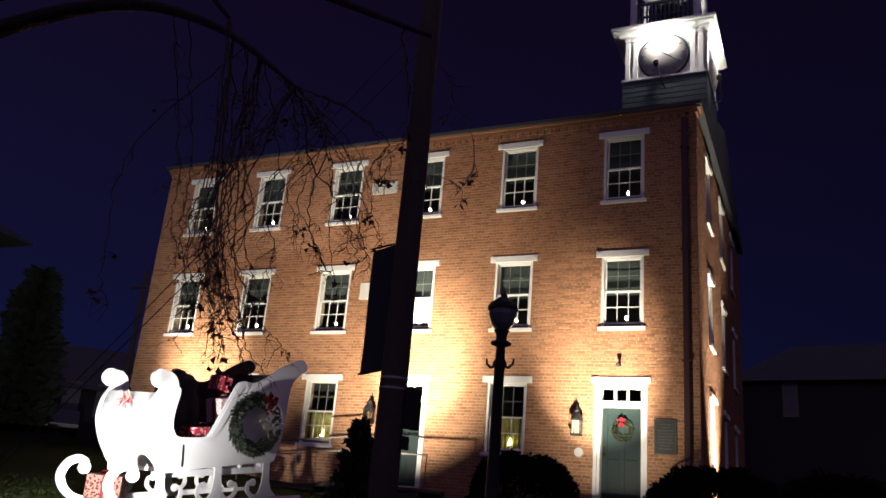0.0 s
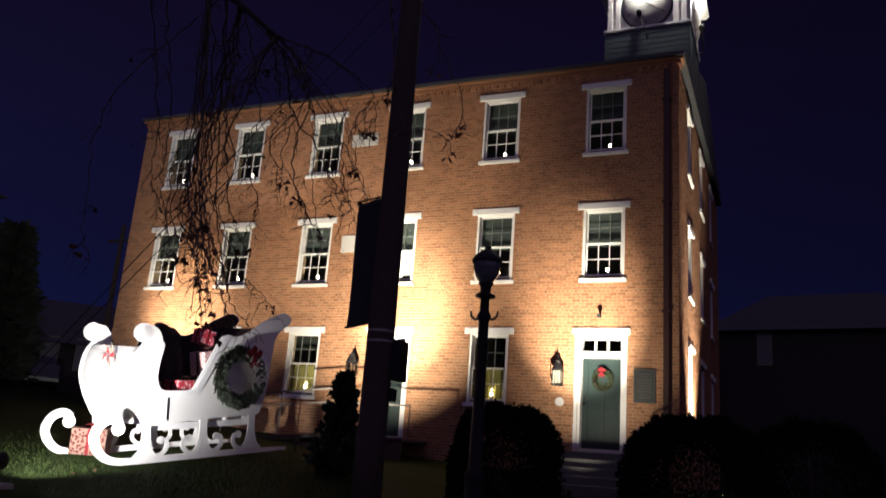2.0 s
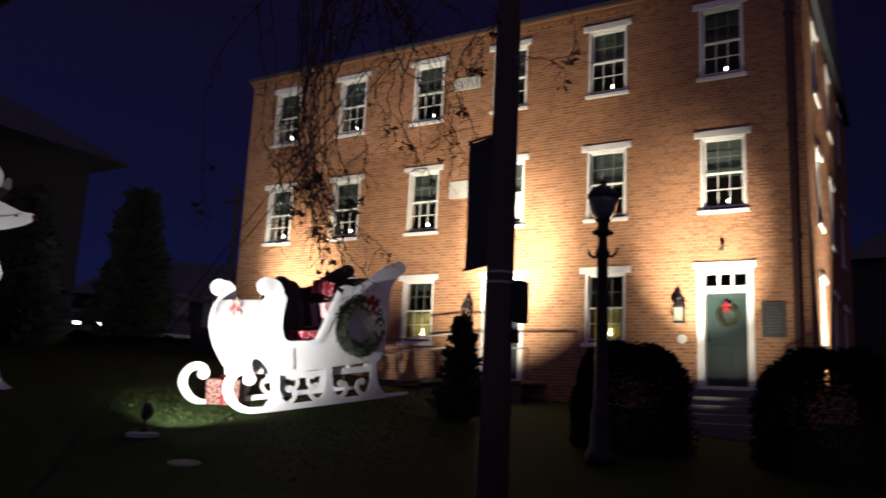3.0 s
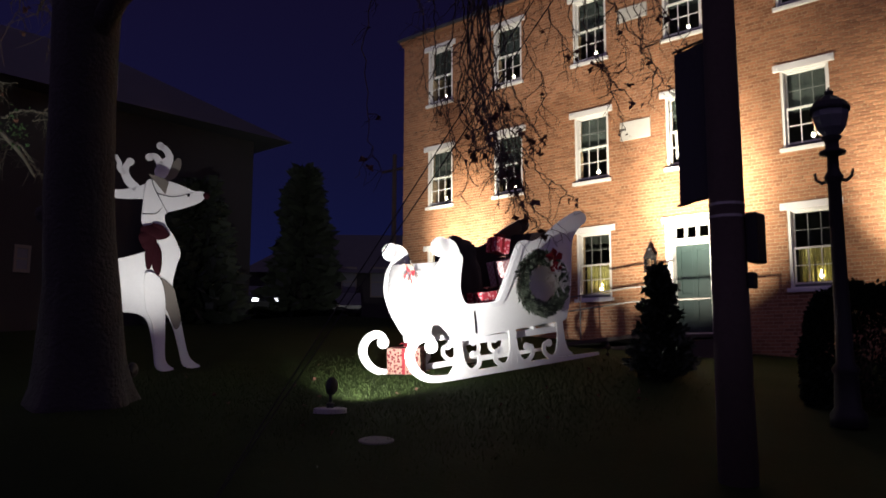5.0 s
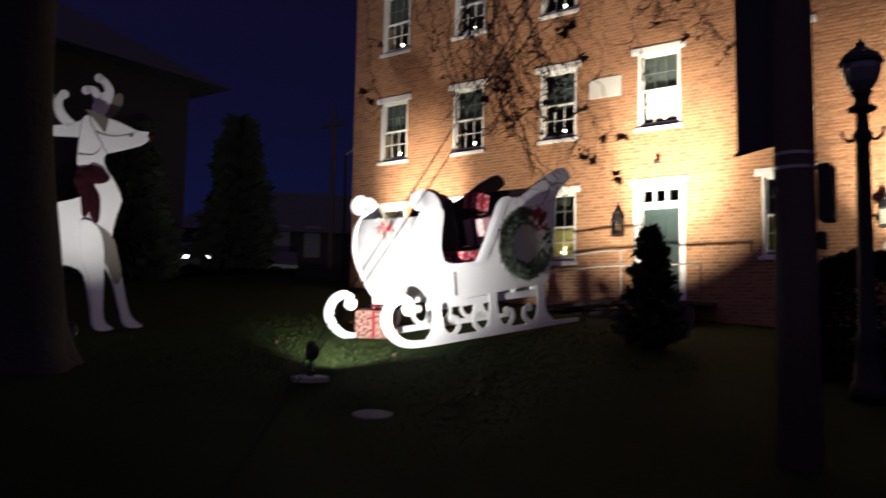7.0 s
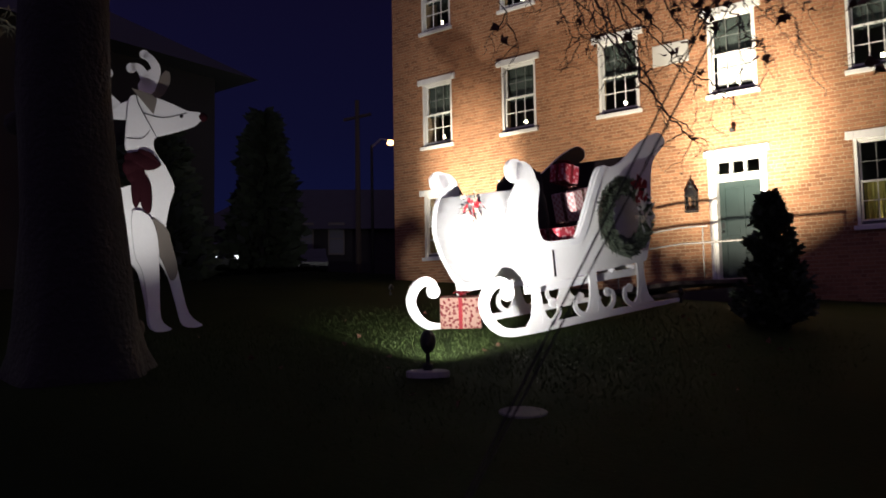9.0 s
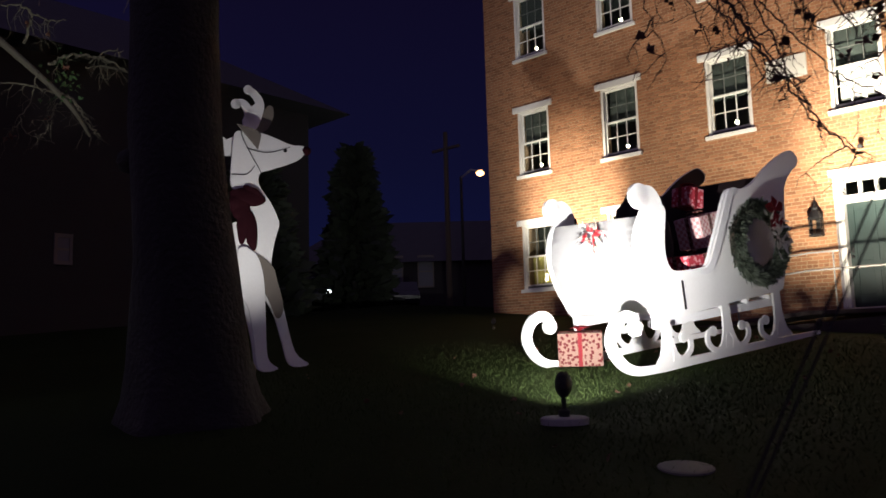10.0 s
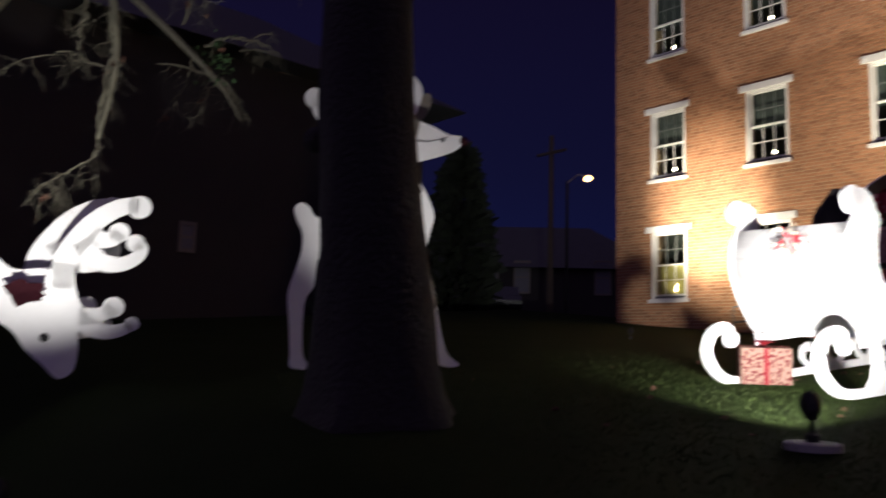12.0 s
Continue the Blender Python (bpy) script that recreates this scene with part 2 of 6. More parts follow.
def lathe(bm, profile, segs=16, m=Matrix(), cap=True):
    """profile: (radius, z) from the bottom up."""
    rings = [[bm.verts.new(m @ Vector((r * math.cos(2 * math.pi * k / segs), r * math.sin(2 * math.pi * k / segs), z))) for k in range(segs)] for r, z in profile]
    for a, b in zip(rings, rings[1:]):
        for k in range(segs):
            bm.faces.new((a[k], a[(k + 1) % segs], b[(k + 1) % segs], b[k]))
    if cap:
        bm.faces.new(rings[0][::-1])
        bm.faces.new(rings[-1])
    return bm


def tube(verts, faces, pts, radii, segs=6):
    """Adds a tube along pts to lists of vertices and faces."""
    base = len(verts)
    n = len(pts)
    for i, p in enumerate(pts):
        a, b = Vector(pts[max(0, i - 1)]), Vector(pts[min(n - 1, i + 1)])
        d = (b - a).normalized() if (b - a).length > 1e-6 else Vector((0, 0, 1))
        x = d.cross(Vector((0.31, 0.77, 0.56))).normalized()
        y = d.cross(x)
        for k in range(segs):
            w = 2 * math.pi * k / segs
            verts.append(tuple(Vector(p) + radii[i] * (math.cos(w) * x + math.sin(w) * y)))
    for i in range(n - 1):
        for k in range(segs):
            a, b = base + i * segs + k, base + i * segs + (k + 1) % segs
            faces.append((a, b, b + segs, a + segs))
    faces.append(tuple(base + k for k in range(segs))[::-1])
    faces.append(tuple(base + (n - 1) * segs + k for k in range(segs)))


def spline(ctrl, per=6, closed=False):
    """A Catmull-Rom curve through the control points."""
    c = [Vector(p) for p in ctrl]
    n = len(c)
    out = []
    for i in range(n if closed else n - 1):
        p0, p1, p2, p3 = (c[(i - 1) % n], c[i], c[(i + 1) % n], c[(i + 2) % n]) if closed else (c[max(0, i - 1)], c[i], c[i + 1], c[min(n - 1, i + 2)])
        for k in range(per):
            t = k / per
            out.append(0.5 * (2 * p1 + (p2 - p0) * t + (2 * p0 - 5 * p1 + 4 * p2 - p3) * t * t + (3 * p1 - p0 - 3 * p2 + p3) * t ** 3))
    if not closed:
        out.append(c[-1])
    return out


def plate(bm, outline, thick, y=0.0, bevel=0.006):
    """A board cut to an outline of (x, z), from y to y + thick."""
    a = [bm.verts.new((p[0], y, p[1])) for p in outline]
    b = [bm.verts.new((p[0], y + thick, p[1])) for p in outline]
    n = len(a)
    for i, j, k in geometry.tessellate_polygon([[Vector((p[0], p[1], 0)) for p in outline]]):
        bm.faces.new((a[i], a[j], a[k]))
        bm.faces.new((b[k], b[j], b[i]))
    for k in range(n):
        bm.faces.new((a[k], b[k], b[(k + 1) % n], a[(k + 1) % n]))
    bmesh.ops.recalc_face_normals(bm, faces=bm.faces[:])
    return bm


def stroke(bm, ctrl, widths, thick, y=0.0, per=8, knob=0.0):
    """A scroll sawn out of board: a ribbon along ctrl of changing width, with a round knob at its end."""
    pts = spline([(p[0], p[1], 0) for p in ctrl], per)
    n = len(pts)
    ws = [np.interp(i / (n - 1) * (len(widths) - 1), range(len(widths)), widths) / 2 for i in range(n)]
    left, right = [], []
    for i, p in enumerate(pts):
        d = (pts[min(n - 1, i + 1)] - pts[max(0, i - 1)]).normalized()
        nn = Vector((-d.y, d.x, 0))
        left.append(p + nn * ws[i])
        right.append(p - nn * ws[i])
    for i in range(n - 1):
        q = [left[i], left[i + 1], right[i + 1], right[i]]
        f = [bm.verts.new((v.x, y, v.y)) for v in q]
        k = [bm.verts.new((v.x, y + thick, v.y)) for v in q]
        bm.faces.new(f)
        bm.faces.new(k[::-1])
        bm.faces.new((f[0], k[0], k[1], f[1]))
        bm.faces.new((f[2], k[2], k[3], f[3]))
    if knob:
        e = pts[-1]
        plate(bm, [(e.x + knob * math.cos(2 * math.pi * k / 18), e.y + knob * math.sin(2 * math.pi * k / 18)) for k in range(18)], thick, y)
    bmesh.ops.remove_doubles(bm, verts=bm.verts[:], dist=0.0005)
    bmesh.ops.recalc_face_normals(bm, faces=bm.faces[:])
    return bm


def smoothstep(a, b, v):
    t = min(1, max(0, (v - a) / (b - a)))
    return t * t * (3 - 2 * t)


def ground_z(x, y):
    """The lawn climbs from the pavement to the building and falls towards the door steps."""
    xx, yy = max(-24, min(3, x)), max(-5, min(21, y))
    lawn = -0.365 - 0.076 * xx + 0.0754 * yy
    lawn += 0.24 * math.exp(-((xx + 8.4) ** 2 + (yy - 14) ** 2) / 3.5) - 0.1 * math.exp(-((xx + 14.8) ** 2 + (yy - 10) ** 2) / 6)
    lawn += 0.06 * math.exp(-((xx + 8.54) ** 2 + (yy - 7.98) ** 2) / 0.4) - 0.05 * math.exp(-((xx + 7.2) ** 2 + (yy - 7.5) ** 2) / 0.3)
    near = smoothstep(2.9, 5.2, y)
    return near * lawn + (1 - near) * 0.0

# ---- ground ----


def build_ground():
    xs = sorted({round(v, 3) for v in list(np.arange(-26, 6, 0.4)) + [-400, -150, -70, -40, 12, 25, 60, 150, 400]})
    ys = sorted({round(v, 3) for v in list(np.arange(2.4, 21, 0.3)) + [-400, -120, -40, -15, -8, 24, 28, 35, 50, 90, 200, 400]})
    verts = [(x, y, ground_z(x, y) + (0.02 * noise.noise((x * 0.9, y * 0.9, 0)) if y > 4 else -0.02)) for y in ys for x in xs]
    nx = len(xs)
    faces = [(j * nx + i, j * nx + i + 1, (j + 1) * nx + i + 1, (j + 1) * nx + i) for j in range(len(ys) - 1) for i in range(nx - 1)]
    tagged(raw_ob("ground", verts, faces, GRASS, smooth=True), "dark night lawn of short grass climbing to the building", "lawn", kind="structure")


build_ground()
tagged(mesh_ob("pavement", boxes((-60, 30, 0.2, 2.9, -0.15, 0.0), bevel=0.01), CONCRETE), "grey concrete pavement beside the lawn", "pavement", kind="structure")
tagged(mesh_ob("road", boxes((-60, 30, -9, 0.05, -0.3, -0.12)), ASPHALT), "dark asphalt street beyond the kerb", "road", kind="structure")
tagged(mesh_ob("kerb", boxes((-60, 30, 0.05, 0.2, -0.3, 0.012), bevel=0.01), STONE), "pale stone kerb along the street", "kerb", kind="structure")

# ---- the brick building ----
YF = 19.0
XL, XR, ZT, ZB, YB = -18.45, -1.86, 11.36, 1.0, 30.5
COLS = (-16.885, -14.305, -11.61, -9.04, -6.34, -3.6)
hall = thing("brick_hall", Matrix(), "old three-storey red-brick hall with white-trimmed windows, floodlit at night", "building")
ROWS_Z = {3: (9.21, 10.94), 2: (6.03, 7.76), 1: (3.02, 4.7)}
OPEN = []
for row, (z0, z1) in ROWS_Z.items():
    for c, x in enumerate(COLS):
        if row == 1 and c in (3, 5):
            OPEN.append((x - 0.52, x + 0.52, 2.13, 4.72))
        else:
            OPEN.append((x - 0.5, x + 0.5, z0, z1))
SIDE_Y = (21.3, 24.4, 27.6)
SIDE_OPEN = [(y - 0.5, y + 0.5, z0, z1) for y in SIDE_Y for z0, z1 in ROWS_Z.values()]


def wall_with_holes(bm, a0, a1, z0, z1, holes, place, thick):
    """A wall of boxes round its holes; place maps (along, depth, z) to the world."""
    al = sorted({a0, a1, *[h[0] for h in holes], *[h[1] for h in holes]})
    zl = sorted({z0, z1, *[h[2] for h in holes], *[h[3] for h in holes]})
    grid = {}
    for i in range(len(al) - 1):
        for j in range(len(zl) - 1):
            ca, cz = (al[i] + al[i + 1]) / 2, (zl[j] + zl[j + 1]) / 2
            grid[i, j] = not any(h[0] < ca < h[1] and h[2] < cz < h[3] for h in holes)

    def quad(*pts):
        bm.faces.new([bm.verts.new(place(*p)) for p in pts])

    for (i, j), solid in grid.items():
        if not solid:
            continue
        x0, x1, b, t = al[i], al[i + 1], zl[j], zl[j + 1]
        quad((x0, 0, b), (x1, 0, b), (x1, 0, t), (x0, 0, t))
        quad((x1, thick, b), (x0, thick, b), (x0, thick, t), (x1, thick, t))
        if not grid.get((i - 1, j), False):
            quad((x0, thick, b), (x0, 0, b), (x0, 0, t), (x0, thick, t))
        if not grid.get((i + 1, j), False):
            quad((x1, 0, b), (x1, thick, b), (x1, thick, t), (x1, 0, t))
        if not grid.get((i, j - 1), False):
            quad((x0, thick, b), (x1, thick, b), (x1, 0, b), (x0, 0, b))
        if not grid.get((i, j + 1), False):
            quad((x0, 0, t), (x1, 0, t), (x1, thick, t), (x0, thick, t))
    bmesh.ops.remove_doubles(bm, verts=bm.verts[:], dist=0.0005)
    bmesh.ops.recalc_face_normals(bm, faces=bm.faces[:])
    return bm


front_wall = part("front_wall", wall_with_holes(bmesh.new(), XL + 0.012, XR - 0.012, ZB, ZT, OPEN, lambda a, d, z: (a, YF + 0.012 + d, z), 0.4), MORTAR, hall, "orange-red brick wall with pale mortar joints")
side_wall = part("side_wall", wall_with_holes(bmesh.new(), YF + 0.412, YB, ZB, ZT, SIDE_OPEN, lambda a, d, z: (XR - 0.012 - d, a, z), 0.4), MORTAR, hall, "brick side wall, lit from a lamp at its foot")
part("back_wall", boxes((XL + 0.012, XR - 0.412, YB - 0.4, YB, ZB, ZT)), MORTAR, hall)
part("far_side_wall", boxes((XL + 0.012, XL + 0.412, YF + 0.412, YB - 0.4, ZB, ZT)), MORTAR, hall)
# Unseen rooms as one backing; their lack of light is in its dark colour.
part("room_dark_backing", boxes((XL + 0.42, XR - 0.42, YF + 1.6, YF + 1.7, ZB, ZT - 0.05), (XL + 0.42, XR - 0.42, YF + 0.42, YF + 1.6, 5.1, 5.25), (XL + 0.42, XR - 0.42, YF + 0.42, YF + 1.6, 8.3, 8.45), (XL + 0.42, XR - 0.42, YF + 0.42, YF + 1.6, 1.9, 2.1)), ROOM, hall)


def build_roof():
    bm = bmesh.new()
    ridge, e = (YF + YB) / 2, 0.16
    pr = [(YF - e, ZT + 0.16), (YF - e, ZT + 0.24), (ridge, ZT + 2.3), (YB + e, ZT + 0.24), (YB + e, ZT + 0.16)]
    a = [bm.verts.new((XL - 0.15, y, z)) for y, z in pr]
    b = [bm.verts.new((XR + 0.15, y, z)) for y, z in pr]
    for k in range(5):
        bm.faces.new((a[k], a[(k + 1) % 5], b[(k + 1) % 5], b[k]))
    bm.faces.new(a[::-1])
    bm.faces.new(b)
    bmesh.ops.recalc_face_normals(bm, faces=bm.faces[:])
    return bm


part("roof", build_roof(), ROOF, hall, "dark slate roof")
cornice = part("cornice", boxes((XL - 0.1, XR + 0.12, YF - 0.1, YF + 0.3, ZT + 0.1, ZT + 0.16), (XL - 0.05, XR + 0.05, YF - 0.05, YF + 0.3, ZT, ZT + 0.1), bevel=0.006), BRICK, hall, "corbelled brick cornice")


def dentils():
    bm = bmesh.new()
    x = XL + 0.05
    while x < XR - 0.1:
        box(bm, x, x + 0.1, YF - 0.045, YF + 0.01, ZT - 0.1, ZT - 0.002)
        x += 0.2
    return bm


tagged(part("dentil_course", dentils(), BRICK, cornice), kind="stuff")


def build_window(x, z0, z1, face, row, curtain=False):
    """A white sash window, six panes over six, with lintel and sill. face: matrix from window space (x along, y in, z up)."""
    w = z1 - z0
    win = part("window", boxes((-0.5, -0.44, 0.02, 0.16, z0, z1), (0.44, 0.5, 0.02, 0.16, z0, z1), (-0.44, 0.44, 0.04, 0.16, z1 - 0.04, z1), (-0.44, 0.44, 0.06, 0.16, z0, z0 + 0.03), bevel=0.004), WHITE, hall)
    win.matrix_world = face
    mid = z0 + 0.03 + (w - 0.07) * 0.5

    def sash(y, b, t, name, bar, paint, low):
        bm = boxes((-0.425, -0.395, y, y + 0.035, b, t), (0.395, 0.425, y, y + 0.035, b, t), (-0.395, 0.395, y, y + 0.035, b, b + low), (-0.395, 0.395, y, y + 0.035, t - 0.035, t))
        ob = part(name, bm, WHITE, win)
        bars = bmesh.new()
        for k in (1, 2):
            xx = -0.395 + 0.79 * k / 3
            box(bars, xx - bar, xx + bar, y + 0.006, y + 0.03, b + low, t - 0.035)
        box(bars, -0.395, 0.395, y + 0.008, y + 0.028, (b + t) / 2 - bar, (b + t) / 2 + bar)
        part("glazing_bar", bars, paint, ob)

    # Upper bars take the shade grey, lower bars stay white.
    sash(0.125, mid, z1 - 0.04, "upper_sash", 0.008, SHADE_GREY, 0.03)
    sash(0.08, z0 + 0.09, mid + 0.035, "lower_sash", 0.01, WHITE, 0.035)
    # Strip added where the gap under the lower sash lies in shade.
    part("sash_gap_strip", boxes((-0.44, 0.44, 0.1, 0.14, z0 + 0.03, z0 + 0.09)), SHADE_GREY, win, "grey strip for the shaded gap under the lower sash")
    for y, b, t in ((0.142, mid + 0.03, z1 - 0.075), (0.097, z0 + 0.125, mid)):
        p = part("pane", boxes((-0.395, 0.395, y, y + 0.004, b, t)), GLASS, win)
        p.visible_shadow = False
    lin = boxes((-0.63, 0.63, -0.035, 0.05, z1 - 0.012, z1 + 0.145), bevel=0.006)
    for sx in (-0.55, 0.55):
        box(lin, sx - 0.075, sx + 0.075, -0.05, -0.03, z1 - 0.004, z1 + 0.137)
        lathe(lin, [(0.045, 0), (0.045, 0.012), (0.02, 0.018)], 12, Matrix.Translation((sx, -0.05, z1 + 0.066)) @ Matrix.Rotation(radians(90), 4, "X"))
    part("lintel", lin, WHITE, win, "white wooden lintel with corner blocks")
    part("sill", boxes((-0.56, 0.56, -0.06, 0.14, z0 - 0.085, z0 + 0.003), bevel=0.008), WHITE, win, "white projecting sill")
    if curtain:
        bm = bmesh.new()
        n = 60
        top = mid + 0.03
        vs = [[bm.verts.new((-0.4 + 0.8 * k / n, 0.32 + 0.025 * math.sin(k * 0.9) + 0.01 * math.sin(k * 2.3), z)) for k in range(n + 1)] for z in (z0 - 0.05, top)]
        for k in range(n):
            bm.faces.new((vs[0][k], vs[0][k + 1], vs[1][k + 1], vs[1][k]))
        c = part("curtain", bm, CURTAIN, win, "yellow pleated half curtain")
        c.modifiers.new("thick", "SOLIDIFY").thickness = 0.006
    else:
        part("roller_blind", boxes((-0.43, 0.43, 0.26, 0.27, mid - 0.02, z1)), BLIND, win, "dark green roller blind")
    return win


def candle(m, dim=1.0, lamp=0):
    c = thing("window_candle", m, "electric window candle with a small glowing bulb, standing on the sill", "candle", "candles in the windows")
    part("base", lathe(bmesh.new(), [(0.045, 0), (0.05, 0.012), (0.02, 0.022)], 12), PALE_WAX, c)
    part("stick", lathe(bmesh.new(), [(0.011, 0.022), (0.011, 0.15)], 10), PALE_WAX, c)
    part("flame_bulb", lathe(bmesh.new(), [(0.012, 0.15), (0.034, 0.165), (0.046, 0.19), (0.04, 0.22), (0.018, 0.242), (0.004, 0.25)], 12), BULB, c, "glowing warm bulb")
    if lamp:
        bulb("candle_light", m @ Vector((0, 0.03, 0.3)), lamp, (1.0, 0.75, 0.35))
    return c


FRONT = lambda x: Matrix.Translation((x, YF, 0))
for row, (z0, z1) in ROWS_Z.items():
    for c, x in enumerate(COLS):
        if row == 1 and c in (3, 5):
            continue
        build_window(x, z0, z1, FRONT(x), row, curtain=row == 1)
        candle(Matrix.Translation((x + 0.07, YF + 0.22, z0 + 0.055)), lamp=0.6 if row == 1 else 0)
for y in SIDE_Y:
    for row, (z0, z1) in ROWS_Z.items():
        build_window(y, z0, z1, Matrix.Translation((XR, y, 0)) @ Matrix.Rotation(radians(90), 4, "Z"), row)
# paper sheet behind the lower sash of the window over the ramp door
part("paper_sheet", boxes((COLS[3] - 0.36, COLS[3] + 0.36, YF + 0.2, YF + 0.21, 6.25, 6.95)), WHITE, hall, "white sheet in the lower sash")


def build_door(x, wreathed):
    """A panelled green door with a three-light transom in white trim."""
    z0 = 2.13
    d = part("door", boxes((-0.52, -0.455, 0.02, 0.3, z0, 4.72), (0.455, 0.52, 0.02, 0.3, z0, 4.72), (-0.455, 0.455, 0.02, 0.3, 4.61, 4.72), (-0.455, 0.455, 0.05, 0.26, 4.18, 4.32), (-0.17, -0.12, 0.08, 0.2, 4.32, 4.61), (0.12, 0.17, 0.08, 0.2, 4.32, 4.61), bevel=0.004), WHITE, hall, "white door surround with three-light transom")
    d.matrix_world = FRONT(x)
    leaf = boxes((-0.455, 0.455, 0.24, 0.285, z0 + 0.02, 4.18))
    for a, b, lo, hi in ((-0.455, -0.33, z0 + 0.02, 4.18), (0.33, 0.455, z0 + 0.02, 4.18), (-0.06, 0.06, z0 + 0.02, 4.18)):
        box(leaf, a, b, 0.222, 0.242, lo, hi, bevel=0.004)
    for lo, hi in ((z0 + 0.02, z0 + 0.25), (2.86, 3.04), (4.04, 4.18)):
        for a, b in ((-0.33, -0.06), (0.06, 0.33)):
            box(leaf, a, b, 0.223, 0.241, lo, hi, bevel=0.004)
    lf = part("leaf", leaf, GREEN, d, "dark green panelled leaf")
    hw = lathe(bmesh.new(), [(0.02, 0), (0.02, 0.03), (0.03, 0.04), (0.032, 0.06), (0.015, 0.075)], 12, Matrix.Translation((-0.4, 0.222, 3.12)) @ Matrix.Rotation(radians(90), 4, "X"))
    box(hw, -0.425, -0.375, 0.214, 0.222, 3.2, 3.32, bevel=0.003)
    part("door_knob", hw, BLACK, d)
    for a in (-0.455, -0.12, 0.17):
        p = part("pane", boxes((a, a + 0.29 if a != -0.12 else 0.12, 0.13, 0.135, 4.32, 4.61)), GLASS, d)
        p.visible_shadow = False
    lin = boxes((-0.67, 0.67, -0.04, 0.05, 4.708, 4.85), bevel=0.006)
    for sx in (-0.59, 0.59):
        box(lin, sx - 0.075, sx + 0.075, -0.055, -0.035, 4.715, 4.842)
    part("lintel", lin, WHITE, d)
    part("casing", boxes((-0.6, -0.52, -0.02, 0.04, z0, 4.706), (0.52, 0.6, -0.02, 0.04, z0, 4.706), bevel=0.004), WHITE, d)
    part("threshold", boxes((-0.6, 0.6, -0.02, 0.3, z0 - 0.08, z0 - 0.003), bevel=0.006), STONE, d)
    return d


build_door(COLS[3], False)
build_door(COLS[5], True)
for z0, z1, a, b in ((6.89, 7.37, -10.76, -9.94), (9.97, 10.33, -10.76, -9.94)):
    part("date_stone", boxes((a, b, YF - 0.025, YF + 0.05, z0, z1), bevel=0.01), STONE, hall, "pale stone tablet set in the brickwork")

dsp = part("downspout", boxes((-2.2, -2.06, YF - 0.13, YF - 0.015, 1.4, 11.2), bevel=0.02), PIPE, hall, "brown square downspout")
for z in (2.6, 5.2, 7.8, 10.4):
    part("bracket", boxes((-2.23, -2.03, YF - 0.14, YF - 0.002, z, z + 0.05)), PIPE, dsp)

# ---- the clock tower ----
TX0, TX1, TY0, TY1 = -4.15, -1.9, 21.5, 23.75
tower = thing("clock_tower", Matrix.Translation((0, 0, 0)), "floodlit white wooden clock tower on a dark boarded base", "clock tower")


base = part("base", boxes((TX0 - 0.04, TX1 + 0.04, TY0 - 0.04, TY1 + 0.04, 11.9, 13.9)), TOWERP, tower, "dark green-grey boarded base")
for k in range(12):
    part("board", boxes((TX0 - 0.06, TX1 + 0.06, TY0 - 0.06, TY1 + 0.06, 11.9 + 0.165 * k, 12.053 + 0.165 * k), bevel=0.008), TOWERP, base)
part("clock_stage", boxes((TX0, TX1, TY0, TY1, 13.94, 15.36)), WHITE, tower, "white painted clock stage")
part("base_mould", boxes((TX0 - 0.1, TX1 + 0.1, TY0 - 0.1, TY1 + 0.1, 13.9, 13.98), bevel=0.015), WHITE, tower)
for px, py in ((TX0 + 0.02, TY0), (TX0 + 0.24, TY0), (TX1 - 0.16, TY0), (TX1 - 0.38, TY0)):
    part("pilaster", boxes((px, px + 0.14, py - 0.06, py + 0.02, 13.98, 15.22), (px - 0.02, px + 0.16, py - 0.08, py + 0.02, 15.22, 15.34), bevel=0.01), WHITE, tower)
for py in (TY0 + 0.1, TY0 + 0.34, TY1 - 0.24, TY1 - 0.48):
    part("pilaster", boxes((TX1 - 0.02, TX1 + 0.06, py, py + 0.14, 13.98, 15.22), (TX1 - 0.02, TX1 + 0.08, py - 0.02, py + 0.16, 15.22, 15.34), bevel=0.01), WHITE, tower)
part("tower_cornice", boxes((TX0 - 0.16, TX1 + 0.16, TY0 - 0.16, TY1 + 0.16, 15.36, 15.44), (TX0 - 0.3, TX1 + 0.3, TY0 - 0.3, TY1 + 0.3, 15.44, 15.52), (TX0 - 0.36, TX1 + 0.36, TY0 - 0.36, TY1 + 0.36, 15.52, 15.62), bevel=0.015), WHITE, tower, "white moulded cornice")
CX, CZ = -3.03, 14.62


